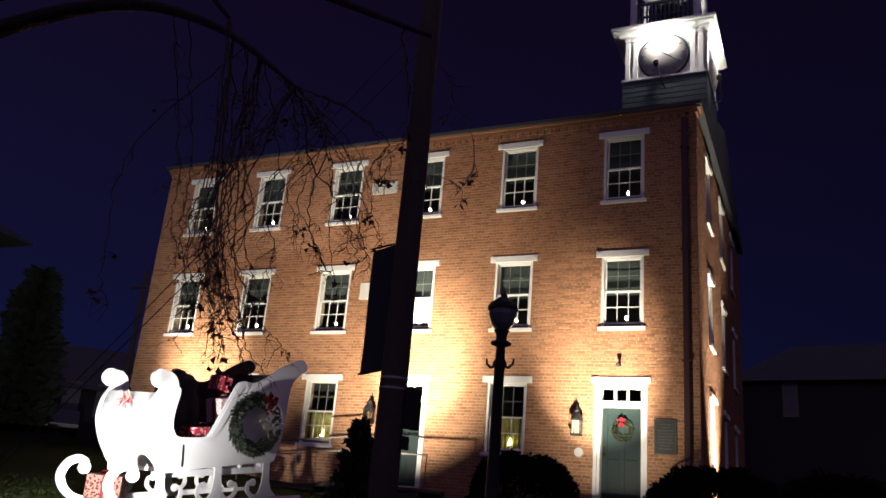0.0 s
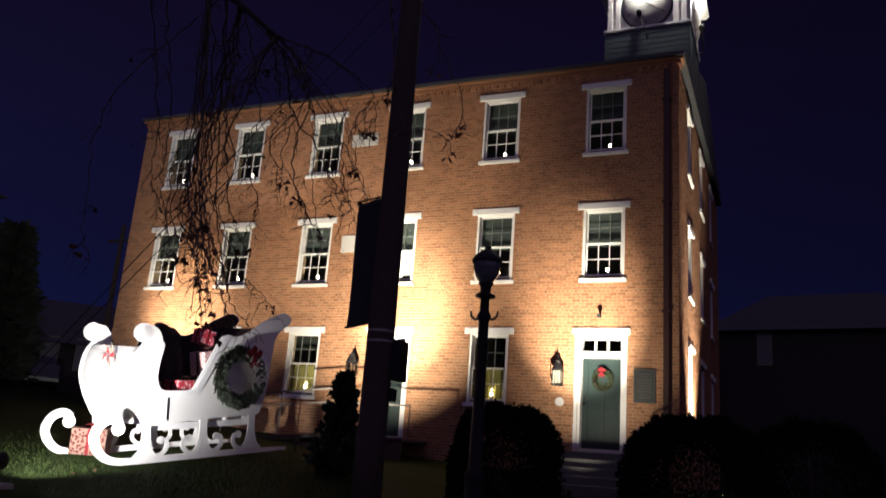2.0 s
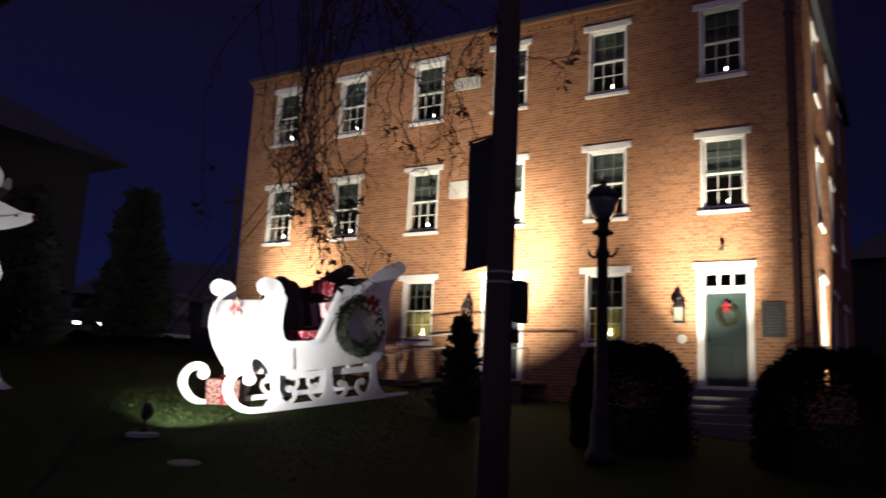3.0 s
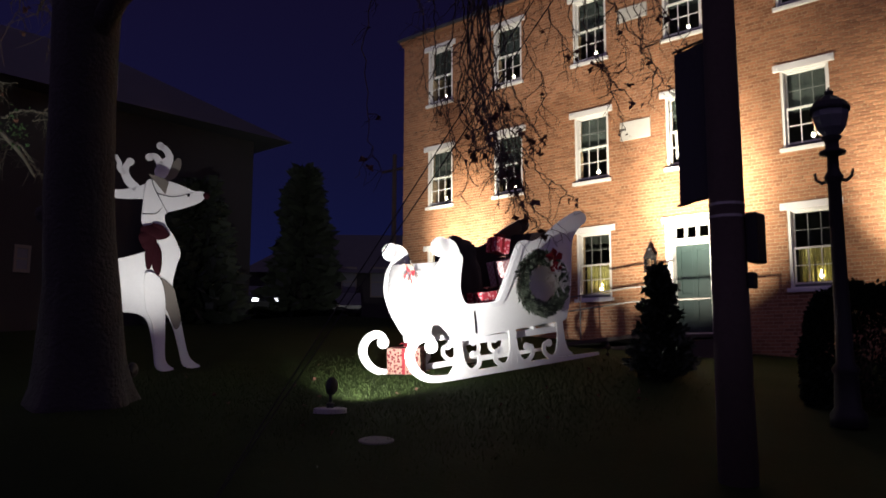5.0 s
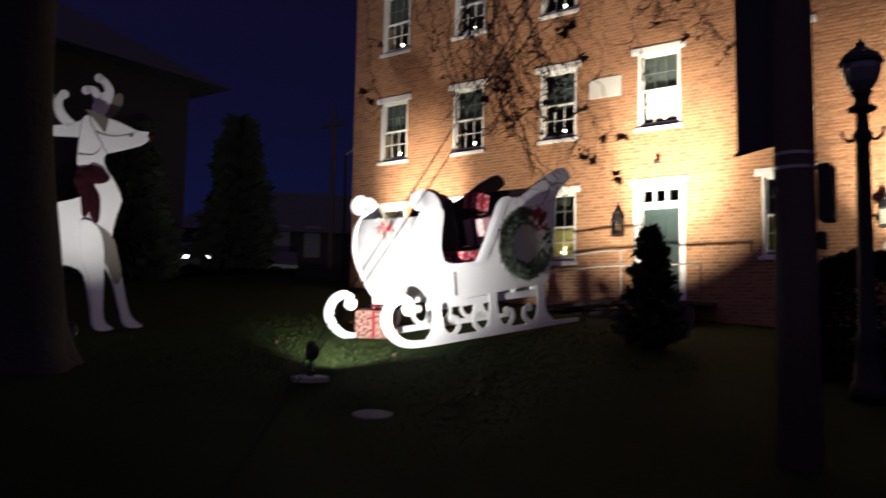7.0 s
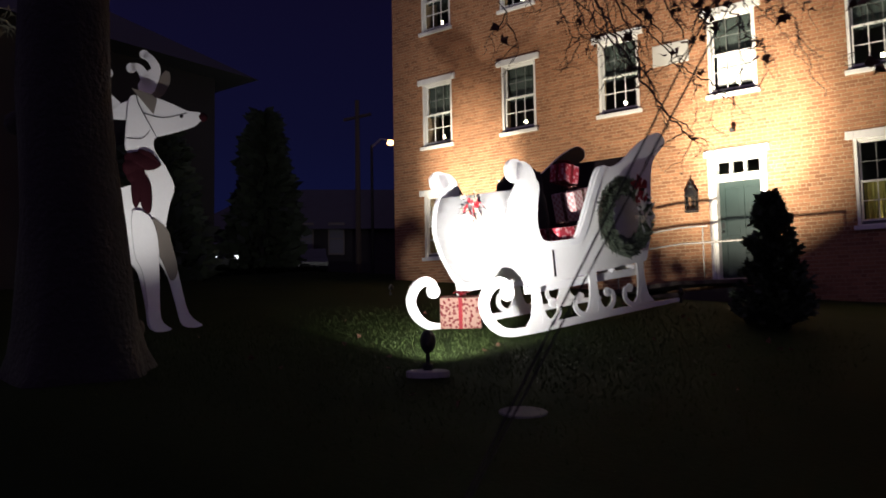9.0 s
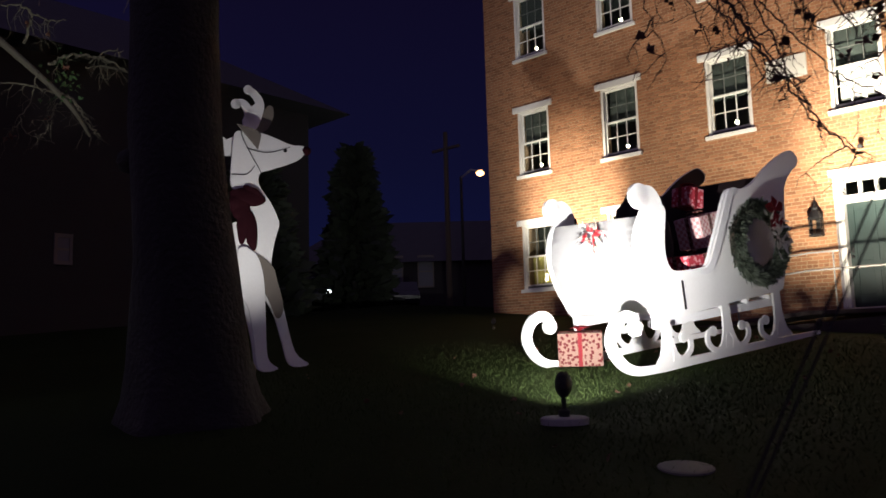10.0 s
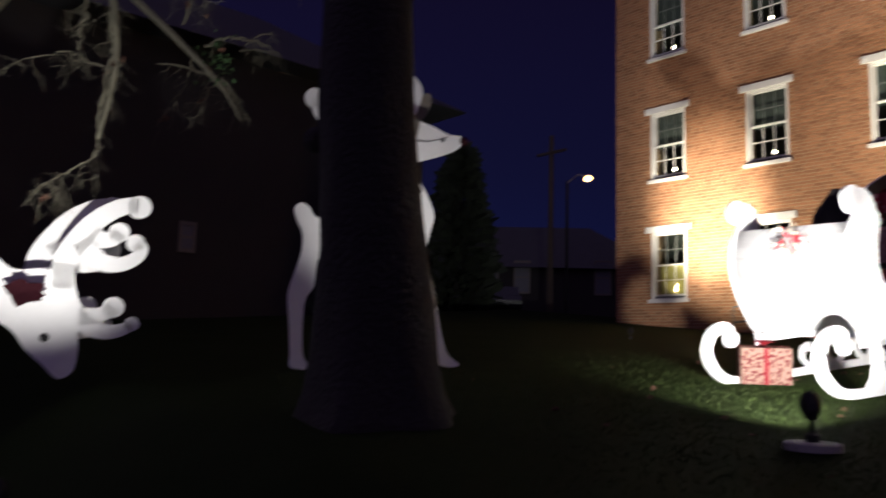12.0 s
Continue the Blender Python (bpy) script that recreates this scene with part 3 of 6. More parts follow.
def clock_parts(m):
    dial = part("clock_face", lathe(bmesh.new(), [(0.7, 0), (0.695, 0.04), (0.65, 0.085), (0.55, 0.14), (0.38, 0.195), (0.2, 0.222), (0.02, 0.228)], 48, m), STONE, tower, "round domed clock dial", True)
    part("dial_rim", lathe(bmesh.new(), [(0.73, 0.0), (0.73, 0.05), (0.69, 0.06), (0.685, 0.0)], 48, m, cap=False), TOWERP, tower)
    marks = bmesh.new()
    for k in range(12):
        a = radians(30 * k)
        mm = m @ Matrix.Rotation(a, 4, "Z")
        r = bmesh.ops.create_cube(marks, size=1, matrix=mm @ Matrix.Translation((0, 0.56, 0.138)) @ Matrix.Rotation(radians(-27), 4, "X") @ Matrix.Diagonal((0.02, 0.09, 0.01, 1)))
    part("chapter_ring", marks, TOWERP, dial)
    for ang, ln, w in ((-128, 0.68, 0.014), (-124, 0.34, 0.02)):
        h = bmesh.new()
        mm = m @ Matrix.Rotation(radians(ang), 4, "Z")
        bmesh.ops.create_cube(h, size=1, matrix=mm @ Matrix.Translation((0, ln / 2 - 0.06, 0.245)) @ Matrix.Diagonal((w, ln, 0.012, 1)))
        bmesh.ops.create_cube(h, size=1, matrix=mm @ Matrix.Translation((0, ln * 0.8, 0.245)) @ Matrix.Rotation(radians(45), 4, "Z") @ Matrix.Diagonal((w * 2, w * 2, 0.014, 1)))
        part("clock_hand", h, BLACK, dial)


clock_parts(Matrix.Translation((CX, TY0, CZ)) @ Matrix.Rotation(radians(90), 4, "X"))
clock_parts(Matrix.Translation((TX1, (TY0 + TY1) / 2, CZ)) @ Matrix.Rotation(radians(90), 4, "Z") @ Matrix.Rotation(radians(90), 4, "X"))
part("belfry_floor", boxes((TX0 - 0.1, TX1 + 0.1, TY0 - 0.1, TY1 + 0.1, 15.62, 15.7)), WHITE, tower)
for k in range(4):
    a = radians(90 * k + 45)
    c = lathe(bmesh.new(), [(0.15, 0), (0.15, 0.08), (0.11, 0.12), (0.095, 2.1), (0.13, 2.16), (0.15, 2.24)], 14, Matrix.Translation((-3.03 + 1.3 * math.cos(a), 22.62 + 1.3 * math.sin(a), 15.7)))
    part("column", c, WHITE, tower, "white belfry column")
    a2 = radians(90 * k)
    mm = Matrix.Translation((-3.03 + 0.92 * math.cos(a2), 22.62 + 0.92 * math.sin(a2), 15.7)) @ Matrix.Rotation(a2 + radians(90), 4, "Z")
    bal = bmesh.new()
    for z, thick in ((0.1, 0.08), (0.5, 0.05), (0.95, 0.08)):
        bmesh.ops.create_cube(bal, size=1, matrix=mm @ Matrix.Translation((0, 0, z)) @ Matrix.Diagonal((1.66, 0.06, thick, 1)))
    rails = part("balustrade", bal, TOWERP, tower, "dark belfry balustrade")
    for q in range(13):
        bl = bmesh.new()
        bmesh.ops.create_cube(bl, size=1, matrix=mm @ Matrix.Translation((-0.78 + 0.13 * q, 0, 0.53)) @ Matrix.Diagonal((0.05, 0.045, 0.78, 1)))
        part("baluster", bl, TOWERP, rails)
part("bell", lathe(bmesh.new(), [(0.42, 0), (0.36, 0.12), (0.28, 0.4), (0.22, 0.55), (0.05, 0.62)], 24, Matrix.Translation((-3.03, 22.62, 16.9))), BRONZE, tower)
part("belfry_entablature", lathe(bmesh.new(), [(1.2, 17.94), (1.3, 18.1), (1.35, 18.25)], 8, Matrix.Translation((-3.03, 22.62, 0))), WHITE, tower)
part("dome", lathe(bmesh.new(), [(1.2, 18.25), (1.1, 18.7), (0.8, 19.2), (0.3, 19.6), (0.05, 20.2)], 16, Matrix.Translation((-3.03, 22.62, 0))), ROOF, tower)


def tower_flood(m):
    t = thing("tower_floodlight", m, "small black floodlight on a bent stem before the clock", "floodlight", "tower floodlights")
    v, f = [], []
    tube(v, f, [(0.02, 0.3, -0.06), (0.0, 0.0, 0.0), (-0.06, -0.02, 0.2), (-0.15, 0.0, 0.46), (-0.19, 0.02, 0.6)], [0.02, 0.018, 0.016, 0.015, 0.015], 8)
    raw_ob("stem", v, f, BLACK, t)
    part("lamp_head", lathe(bmesh.new(), [(0.03, -0.1), (0.075, -0.04), (0.085, 0.06), (0.05, 0.11)], 12, Matrix.Translation((-0.19, 0.02, 0.65))), BLACK, t, "black lamp head")
    arm = bmesh.new()
    box(arm, 0.0, 0.38, 0.26, 0.29, -0.09, -0.06)
    part("bracket", arm, BLACK, t)


tower_flood(Matrix.Translation((-3.016, 21.2, 13.62)))
tower_flood(Matrix.Translation((-1.6, 22.7, 13.62)) @ Matrix.Rotation(radians(90), 4, "Z"))

# ---- fittings on the front ----


def wall_lantern(x, z, label, glazing):
    lan = thing("wall_lantern", Matrix.Translation((x, YF, z)), label, "lantern", "wall lanterns")
    cage = bmesh.new()
    for px in (-0.1, 0.1):
        for py in (-0.32, -0.125):
            box(cage, px - 0.008, px + 0.008, py, py + 0.015, 0.04, 0.34)
    for pz in (0.0, 0.335):
        box(cage, -0.115, 0.115, -0.335, -0.11, pz, pz + 0.035, bevel=0.006)
    for px in (-0.035, 0.035):
        box(cage, px - 0.004, px + 0.004, -0.325, -0.317, 0.04, 0.34)
    part("cage", cage, BLACK, lan)
    part("cap", lathe(bmesh.new(), [(0.15, 0.37), (0.1, 0.47), (0.06, 0.52), (0.07, 0.56), (0.02, 0.62), (0.006, 0.72)], 8, Matrix.Translation((0, -0.22, 0))), BLACK, lan)
    g = part("lantern_glass", boxes((-0.088, 0.088, -0.308, -0.137, 0.045, 0.335)), glazing, lan)
    g.visible_shadow = False
    part("bracket", boxes((-0.03, 0.03, -0.12, 0.0, 0.3, 0.36), (-0.05, 0.05, -0.02, 0.0, 0.15, 0.5), bevel=0.005), BLACK, lan)
    return lan


wall_lantern(-4.54, 3.48, "black iron carriage lantern with frosted glass beside the wreathed door", FROST)
wall_lantern(-9.95, 3.55, "black iron carriage lantern with clear glass beside the ramp door", GLASS)
dsc = tagged(mesh_ob("wall_disc", lathe(bmesh.new(), [(0.105, 0), (0.105, 0.02), (0.09, 0.03)], 24, Matrix.Translation((-4.53, YF, 3.14)) @ Matrix.Rotation(radians(90), 4, "X")), WHITE), "small round white disc on the brick wall under the lantern", "marker")
plq = thing("wall_plaque", Matrix.Translation((-2.61, YF, 3.555)), "dark bronze plaque with rows of raised lettering beside the green door", "plaque")
part("tablet", boxes((-0.24, 0.24, -0.03, 0.0, -0.375, 0.375), bevel=0.006), BRONZE, plq)
tx = boxes((-0.24, 0.24, -0.038, -0.031, 0.355, 0.375), (-0.24, 0.24, -0.038, -0.031, -0.375, -0.355), (-0.24, -0.22, -0.038, -0.031, -0.355, 0.355), (0.22, 0.24, -0.038, -0.031, -0.355, 0.355))
for k, w in enumerate((0.12, 0.09, 0.17, 0.16, 0.17, 0.15, 0.17, 0.1, 0.14)):
    box(tx, -w, w, -0.036, -0.031, 0.25 - 0.065 * k, 0.275 - 0.065 * k)
part("raised_lines", tx, mat("worn_bronze", (0.1, 0.1, 0.09), 0.55, 0.4, var=0.3), plq)


def wall_spot(x, z):
    f = thing("wall_camera", Matrix.Translation((x, YF, z)), "small dark flood fitting fixed over a doorway", "light fitting")
    part("arm", boxes((-0.025, 0.025, -0.12, 0, -0.02, 0.02)), BLACK, f)
    part("head", lathe(bmesh.new(), [(0.03, 0), (0.045, 0.03), (0.05, 0.1), (0.04, 0.11)], 14, Matrix.Translation((0, -0.1, 0.03)) @ Matrix.Rotation(radians(115), 4, "X")), BLACK, f)


wall_spot(-3.63, 5.12)
wall_spot(-9.05, 5.2)


def needles(rng, count, centre_fn, length, width):
    """Small crossed leaf blades round points from centre_fn."""
    verts, faces = [], []
    for _ in range(count):
        p, d = centre_fn()
        d = Vector(d).normalized()
        s = d.cross(Vector((rng.uniform(-1, 1), rng.uniform(-1, 1), rng.uniform(-1, 1)))).normalized()
        ln, w = length * rng.uniform(0.6, 1.3), width * rng.uniform(0.7, 1.3)
        b = len(verts)
        verts += [tuple(p - s * w * 0.3), tuple(p + d * ln * 0.5 - s * w), tuple(p + d * ln), tuple(p + d * ln * 0.5 + s * w), tuple(p + s * w * 0.3)]
        faces.append((b, b + 1, b + 2, b + 3, b + 4))
    return verts, faces


def wreath(m, radius, thick, bow_at, label, seed, ribbon=RED, sprigs=NEEDLE):
    """A wreath in its local xz plane, facing -y."""
    rng = random.Random(seed)
    w = thing("wreath", m, label, "wreath", "wreaths")
    v, f = [], []
    tube(v, f, [(radius * math.cos(a), 0, radius * math.sin(a)) for a in np.linspace(0, 2 * math.pi, 33)], [thick * 0.35] * 33, 8)
    raw_ob("ring", v, f, LIMB, w)

    def pick():
        a, b = rng.uniform(0, 2 * math.pi), rng.uniform(0, 2 * math.pi)
        o = Vector((math.cos(a), 0, math.sin(a)))
        r = o * math.cos(b) * rng.uniform(0.3, 1) + Vector((0, -1, 0)) * math.sin(b) * rng.uniform(0.2, 1)
        tang = Vector((-math.sin(a), 0, math.cos(a)))
        r.y = -abs(r.y)
        return o * radius + r * thick * 0.55, r * 1.1 + tang * rng.uniform(0.1, 0.9) + Vector((0, -0.3, 0))

    v, f = needles(rng, int(11000 * radius), pick, thick * 0.5, thick * 0.075)
    raw_ob("foliage", v, f, sprigs, w, "dark evergreen sprigs")
    bow = bmesh.new()
    c = Vector((radius * math.cos(bow_at), -thick * 0.9, radius * math.sin(bow_at)))
    s = thick
    for ang in (25, 155, 250, 290, 95):
        d = Vector((math.cos(radians(ang)), 0, math.sin(radians(ang))))
        n = Vector((-d.z, 0, d.x))
        ln = s * (1.5 if ang in (250, 290) else 1.15)
        q = [c, c + d * ln * 0.6 + n * s * 0.42 + Vector((0, -0.2 * s, 0)), c + d * ln, c + d * ln * 0.6 - n * s * 0.42 + Vector((0, -0.1 * s, 0))]
        bm_f = bow.faces.new([bow.verts.new(p) for p in q])
    bmesh.ops.create_icosphere(bow, subdivisions=1, radius=s * 0.22, matrix=Matrix.Translation(c))
    b = part("bow", bow, ribbon, w, "red ribbon bow")
    b.modifiers.new("thick", "SOLIDIFY").thickness = 0.008
    return w


wreath(Matrix.Translation((-3.58, YF + 0.2, 3.68)), 0.19, 0.1, radians(95), "small evergreen wreath with a red bow on the green door", 3)

# ---- steps, ramp and railings ----
for k in range(5):
    st = mesh_ob("door_step", boxes((COLS[5] - 0.95, COLS[5] + 0.95, 18.98 - 0.4 * (k + 1) - (0.5 if k else 0), 18.985 - (0.4 * k + 0.5 if k else 0), 1.0, 2.05 - 0.17 * k), bevel=0.012), COVER)
    tagged(st, "worn grey concrete step below the green door", "step", "door steps", kind="structure")
rail = thing("step_handrail", Matrix(), "slim pale metal handrail sloping beside the door steps", "handrail")
v, f = [], []
tube(v, f, [(-2.62, 18.3, 2.62), (-2.55, 17.5, 2.4), (-2.43, 16.5, 2.2), (-2.05, 16.3, 1.75)], [0.02] * 4, 8)
raw_ob("rail", v, f, GREYM, rail)
for y, z in ((18.3, 2.62), (16.5, 2.2)):
    v, f = [], []
    tube(v, f, [(-2.62 if y > 17 else -2.43, y, ground_z(-2.6, y) - 0.1), (-2.62 if y > 17 else -2.43, y, z)], [0.018] * 2, 8)
    raw_ob("post", v, f, BLACK, rail)

ramp = thing("access_ramp", Matrix(), "boarded access ramp with metal railings leading to the green door", "ramp")
part("deck", boxes((-9.9, -7.75, 17.5, 18.98, 1.98, 2.06), bevel=0.01), POLE, ramp)


def slope(x0, z0, x1, z1, y0, y1, t):
    bm = bmesh.new()
    c = [(x0, z0), (x1, z1), (x1, z1 - t), (x0, z0 - t)]
    a = [bm.verts.new((x, y0, z)) for x, z in c]
    b = [bm.verts.new((x, y1, z)) for x, z in c]
    bm.faces.new(a)
    bm.faces.new(b[::-1])
    for k in range(4):
        bm.faces.new((a[k], b[k], b[(k + 1) % 4], a[(k + 1) % 4]))
    bmesh.ops.recalc_face_normals(bm, faces=bm.faces[:])
    return bm


part("incline", slope(-14.6, 1.62, -9.9, 2.055, 17.5, 18.98, 0.08), POLE, ramp)
part("skirt", slope(-14.6, 1.53, -7.76, 1.97, 17.52, 17.56, 0.7), POLE, ramp)
for x, z0, top in ((-14.4, 1.62, 1.06), (-12.8, 1.77, 1.06), (-11.1, 1.93, 1.06), (-9.3, 2.05, 1.06), (-7.62, 2.05, 0.76)):
    v, f = [], []
    tube(v, f, [(x, 17.54, z0), (x, 17.54, z0 + top)], [0.015] * 2, 8)
    raw_ob("post", v, f, RAIL, ramp)
for dz, end in ((1.06, -9.2), (0.74, -7.6)):
    v, f = [], []
    tube(v, f, [(-14.4, 17.54, 1.62 + dz), (-9.75, 17.54, 2.05 + dz), (end, 17.54, 2.05 + dz)], [0.02] * 3, 8)
    raw_ob("rail", v, f, RAIL, ramp, "dull grey steel rail")

# ---- the sleigh ----
UP = Vector((-0.0066, -0.1337, 0.991))
AHEAD = Vector((0.2722, 0.9534, 0.1304))
SIDE = UP.cross(AHEAD).normalized()
SLEIGH_M = Matrix((AHEAD, SIDE, UP)).transposed().to_4x4()
SLEIGH_M.translation = SLEIGH
sleigh = thing("sleigh", SLEIGH_M, "large white-painted plywood Christmas sleigh with scrolled runners on the lawn", "sleigh")
TH = 0.045
FAR_Y, SKEW, LIFT = 1.568, -0.03, 0.033

BODY_LINE = [(0.62, 0.6), (0.42, 0.86), (0.3, 1.14), (0.25, 1.42), (0.31, 1.72), (0.44, 1.92), (0.5, 1.99),
             (0.82, 1.94), (0.77, 1.62), (0.74, 1.4), (0.78, 1.22), (0.88, 1.155), (1.1, 1.145), (1.34, 1.15), (1.45, 1.22), (1.72, 1.68),
             (1.92, 2.02), (2.06, 2.1), (2.28, 2.08), (2.52, 2.16), (2.85, 2.36), (3.14, 2.49), (3.36, 2.55), (3.5, 2.46), (3.48, 2.35), (3.33, 2.26), (3.16, 2.08), (3.09, 1.8),
             (3.05, 1.5), (2.98, 1.12), (2.88, 0.82), (2.78, 0.69), (2.4, 0.68), (1.7, 0.65), (1.1, 0.62)]


def side_panel(dx, y, dz):
    bm = bmesh.new()
    plate(bm, [(p.x + dx, p.y + dz) for p in spline([(a, b, 0) for a, b in BODY_LINE], 5, closed=True)], TH, y)
    stroke(bm, [(0.62 + dx, 1.7 + dz), (0.66 + dx, 1.94 + dz), (0.6 + dx, 2.09 + dz), (0.44 + dx, 2.09 + dz)], [0.34, 0.26, 0.22, 0.22], TH + 0.006, y - 0.003, knob=0.155)
    return bm


part("side_panel", side_panel(0, 0, 0), PLY, sleigh, "white side panel with scrolled ends")
part("side_panel", side_panel(SKEW, FAR_Y, LIFT), PLY, sleigh, "white side panel with scrolled ends")
for dx, y, dz in ((0, -0.022, 0), (SKEW, FAR_Y + TH + 0.002, LIFT)):
    bm = bmesh.new()
    stroke(bm, [(1.3 + dx, 1.09 + dz), (1.45 + dx, 1.12 + dz), (1.6 + dx, 1.3 + dz), (1.86 + dx, 1.75 + dz), (2.03 + dx, 2.03 + dz), (2.14 + dx, 2.06 + dz)], [0.05, 0.09, 0.11, 0.11, 0.1, 0.06], 0.02, y)
    part("arm_trim", bm, PLY_EDGE, sleigh, "raised trim along the slanting arm")
    bm = bmesh.new()
    box(bm, 0.94 + dx, 0.965 + dx, y + 0.012, y + 0.021, 0.68 + dz, 1.03 + dz)
    part("joint_gap", bm, BLACK, sleigh)


def between(profile, thick):
    """A sheet bent along a profile of (x, z), from one side panel to the other."""
    bm = bmesh.new()
    rows = []
    for k in range(7):
        t = k / 6
        y = TH + t * (FAR_Y - TH)
        rows.append([bm.verts.new((p[0] + SKEW * t, y, p[1] + LIFT * t)) for p in profile])
    for a, b in zip(rows, rows[1:]):
        for i in range(len(profile) - 1):
            bm.faces.new((a[i], a[i + 1], b[i + 1], b[i]))
    r = bmesh.ops.solidify(bm, geom=bm.faces[:], thickness=thick)
    bmesh.ops.recalc_face_normals(bm, faces=bm.faces[:])
    return bm


dash_line = [(p.x, p.y) for p in spline([(0.64, 0.64, 0), (0.46, 0.86, 0), (0.34, 1.14, 0), (0.29, 1.42, 0), (0.35, 1.7, 0), (0.42, 1.86, 0)], 5)]
# Sheet added inside the far panel; its shade is put into the dark colour.
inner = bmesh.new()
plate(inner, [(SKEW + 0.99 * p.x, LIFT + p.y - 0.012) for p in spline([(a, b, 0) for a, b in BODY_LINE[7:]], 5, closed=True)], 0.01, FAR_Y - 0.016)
part("side_shade_sheet", inner, DARK_INTERIOR, sleigh, "dark sheet standing in for shade inside the far side panel")
part("dash", between(dash_line, 0.02), PLY, sleigh, "white curved dashboard", True)
part("floor_board", between([(0.62, 0.68), (2.76, 0.74)], 0.02), PLY_EDGE, sleigh)
part("seat", between([(1.5, 1.02), (2.45, 1.05)], 0.03), DARK_INTERIOR, sleigh, "dark seat")
part("seat_back", between([(2.45, 1.05), (2.75, 1.7), (3.05, 2.25)], 0.03), DARK_INTERIOR, sleigh, "dark seat back")
part("footwell_lining", between([(0.66, 0.72), (0.56, 1.0), (0.5, 1.4), (0.53, 1.8)], 0.01), DARK_INTERIOR, sleigh)

RUN = [(3.52, 0.03), (2.4, 0.045), (1.2, 0.05), (0.4, 0.05), (0.03, 0.09), (-0.18, 0.24), (-0.265, 0.46), (-0.17, 0.65), (0.0, 0.72), (0.13, 0.66), (0.13, 0.57)]


def runner(dx, y, dz):
    bm = bmesh.new()
    stroke(bm, [(a + dx, b + dz) for a, b in RUN], [0.05, 0.09, 0.1, 0.1, 0.11, 0.13, 0.14, 0.14, 0.14, 0.13, 0.1], TH, y, per=8, knob=0.105)
    ob = part("runner", bm, PLY, sleigh, "long runner curling up in a scroll")
    for px in (0.6, 1.67, 2.68):
        q = bmesh.new()
        col = [(-0.075, 0.74), (-0.07, 0.5), (-0.085, 0.34), (-0.13, 0.2), (-0.24, 0.09), (0.24, 0.09), (0.13, 0.2), (0.085, 0.34), (0.07, 0.5), (0.075, 0.74)]
        plate(q, [(a + px + dx, b + dz) for a, b in col], 0.03, y - 0.016)
        for sgn in (-1, 1):
            if (px, sgn) in ((0.6, -1), (2.68, 1)):
                continue
            stroke(q, [(px + dx + sgn * 0.14, 0.1 + dz), (px + dx + sgn * 0.28, 0.12 + dz), (px + dx + sgn * 0.38, 0.22 + dz), (px + dx + sgn * 0.36, 0.34 + dz), (px + dx + sgn * 0.27, 0.35 + dz)], [0.08, 0.07, 0.07, 0.07, 0.06], 0.028, y - 0.014, 6, knob=0.062)
            stroke(q, [(px + dx + sgn * 0.05, 0.1 + dz), (px + dx + sgn * 0.07, 0.2 + dz), (px + dx + sgn * 0.02, 0.3 + dz)], [0.03, 0.03, 0.02], 0.034, y - 0.02, 4)
        part("pedestal", q, PLY, ob, "scrolled white pedestal")
    return ob


runner(0, 0.02, 0)
runner(SKEW, FAR_Y - 0.02, LIFT)
for y in (0.1, FAR_Y - 0.12):
    dx, dz = SKEW * y / FAR_Y, LIFT * y / FAR_Y
    part("long_beam", boxes((0.5 + dx, 2.75 + dx, y, y + 0.04, 0.5 + dz, 0.61 + dz), bevel=0.004), PLY_EDGE, sleigh)
for x in (0.72, 1.25, 1.75, 2.25, 2.7):
    part("cross_beam", boxes((x - 0.1, x - 0.06, 0.06, FAR_Y - 0.06, 0.6, 0.66)), PLY_EDGE, sleigh)

WREATH_M = SLEIGH_M @ Matrix.Translation((2.24, -0.15, 1.36))
wreath(WREATH_M, 0.43, 0.17, radians(62), "big evergreen wreath with red bow and silver leaves on the sleigh", 5, RED, FROSTED)
silver = bmesh.new()
rng = random.Random(2)
for k in range(44):
    a, r = rng.uniform(-0.9, 1.5), rng.uniform(0.12, 0.46)
    c = Vector((0.05 + r * math.cos(a) * 0.8, -0.12 - rng.uniform(0, 0.06), r * math.sin(a) * 0.7 + 0.02))
    d = Vector((rng.uniform(-1, 1), -0.2, rng.uniform(-1, 1))).normalized()
    n = d.cross(Vector((0, 1, 0))).normalized()
    ln, w = rng.uniform(0.09, 0.17), rng.uniform(0.015, 0.03)
    silver.faces.new([silver.verts.new(p) for p in (c, c + d * ln * 0.5 + n * w, c + d * ln, c + d * ln * 0.5 - n * w)])
sv = tagged(mesh_ob("silver_spray", silver, SILVER), kind="stuff")
sv.matrix_world = WREATH_M
sv.modifiers.new("thick", "SOLIDIFY").thickness = 0.003
tagged(sv, "spray of silvery artificial leaves tucked in the wreath", "decoration")


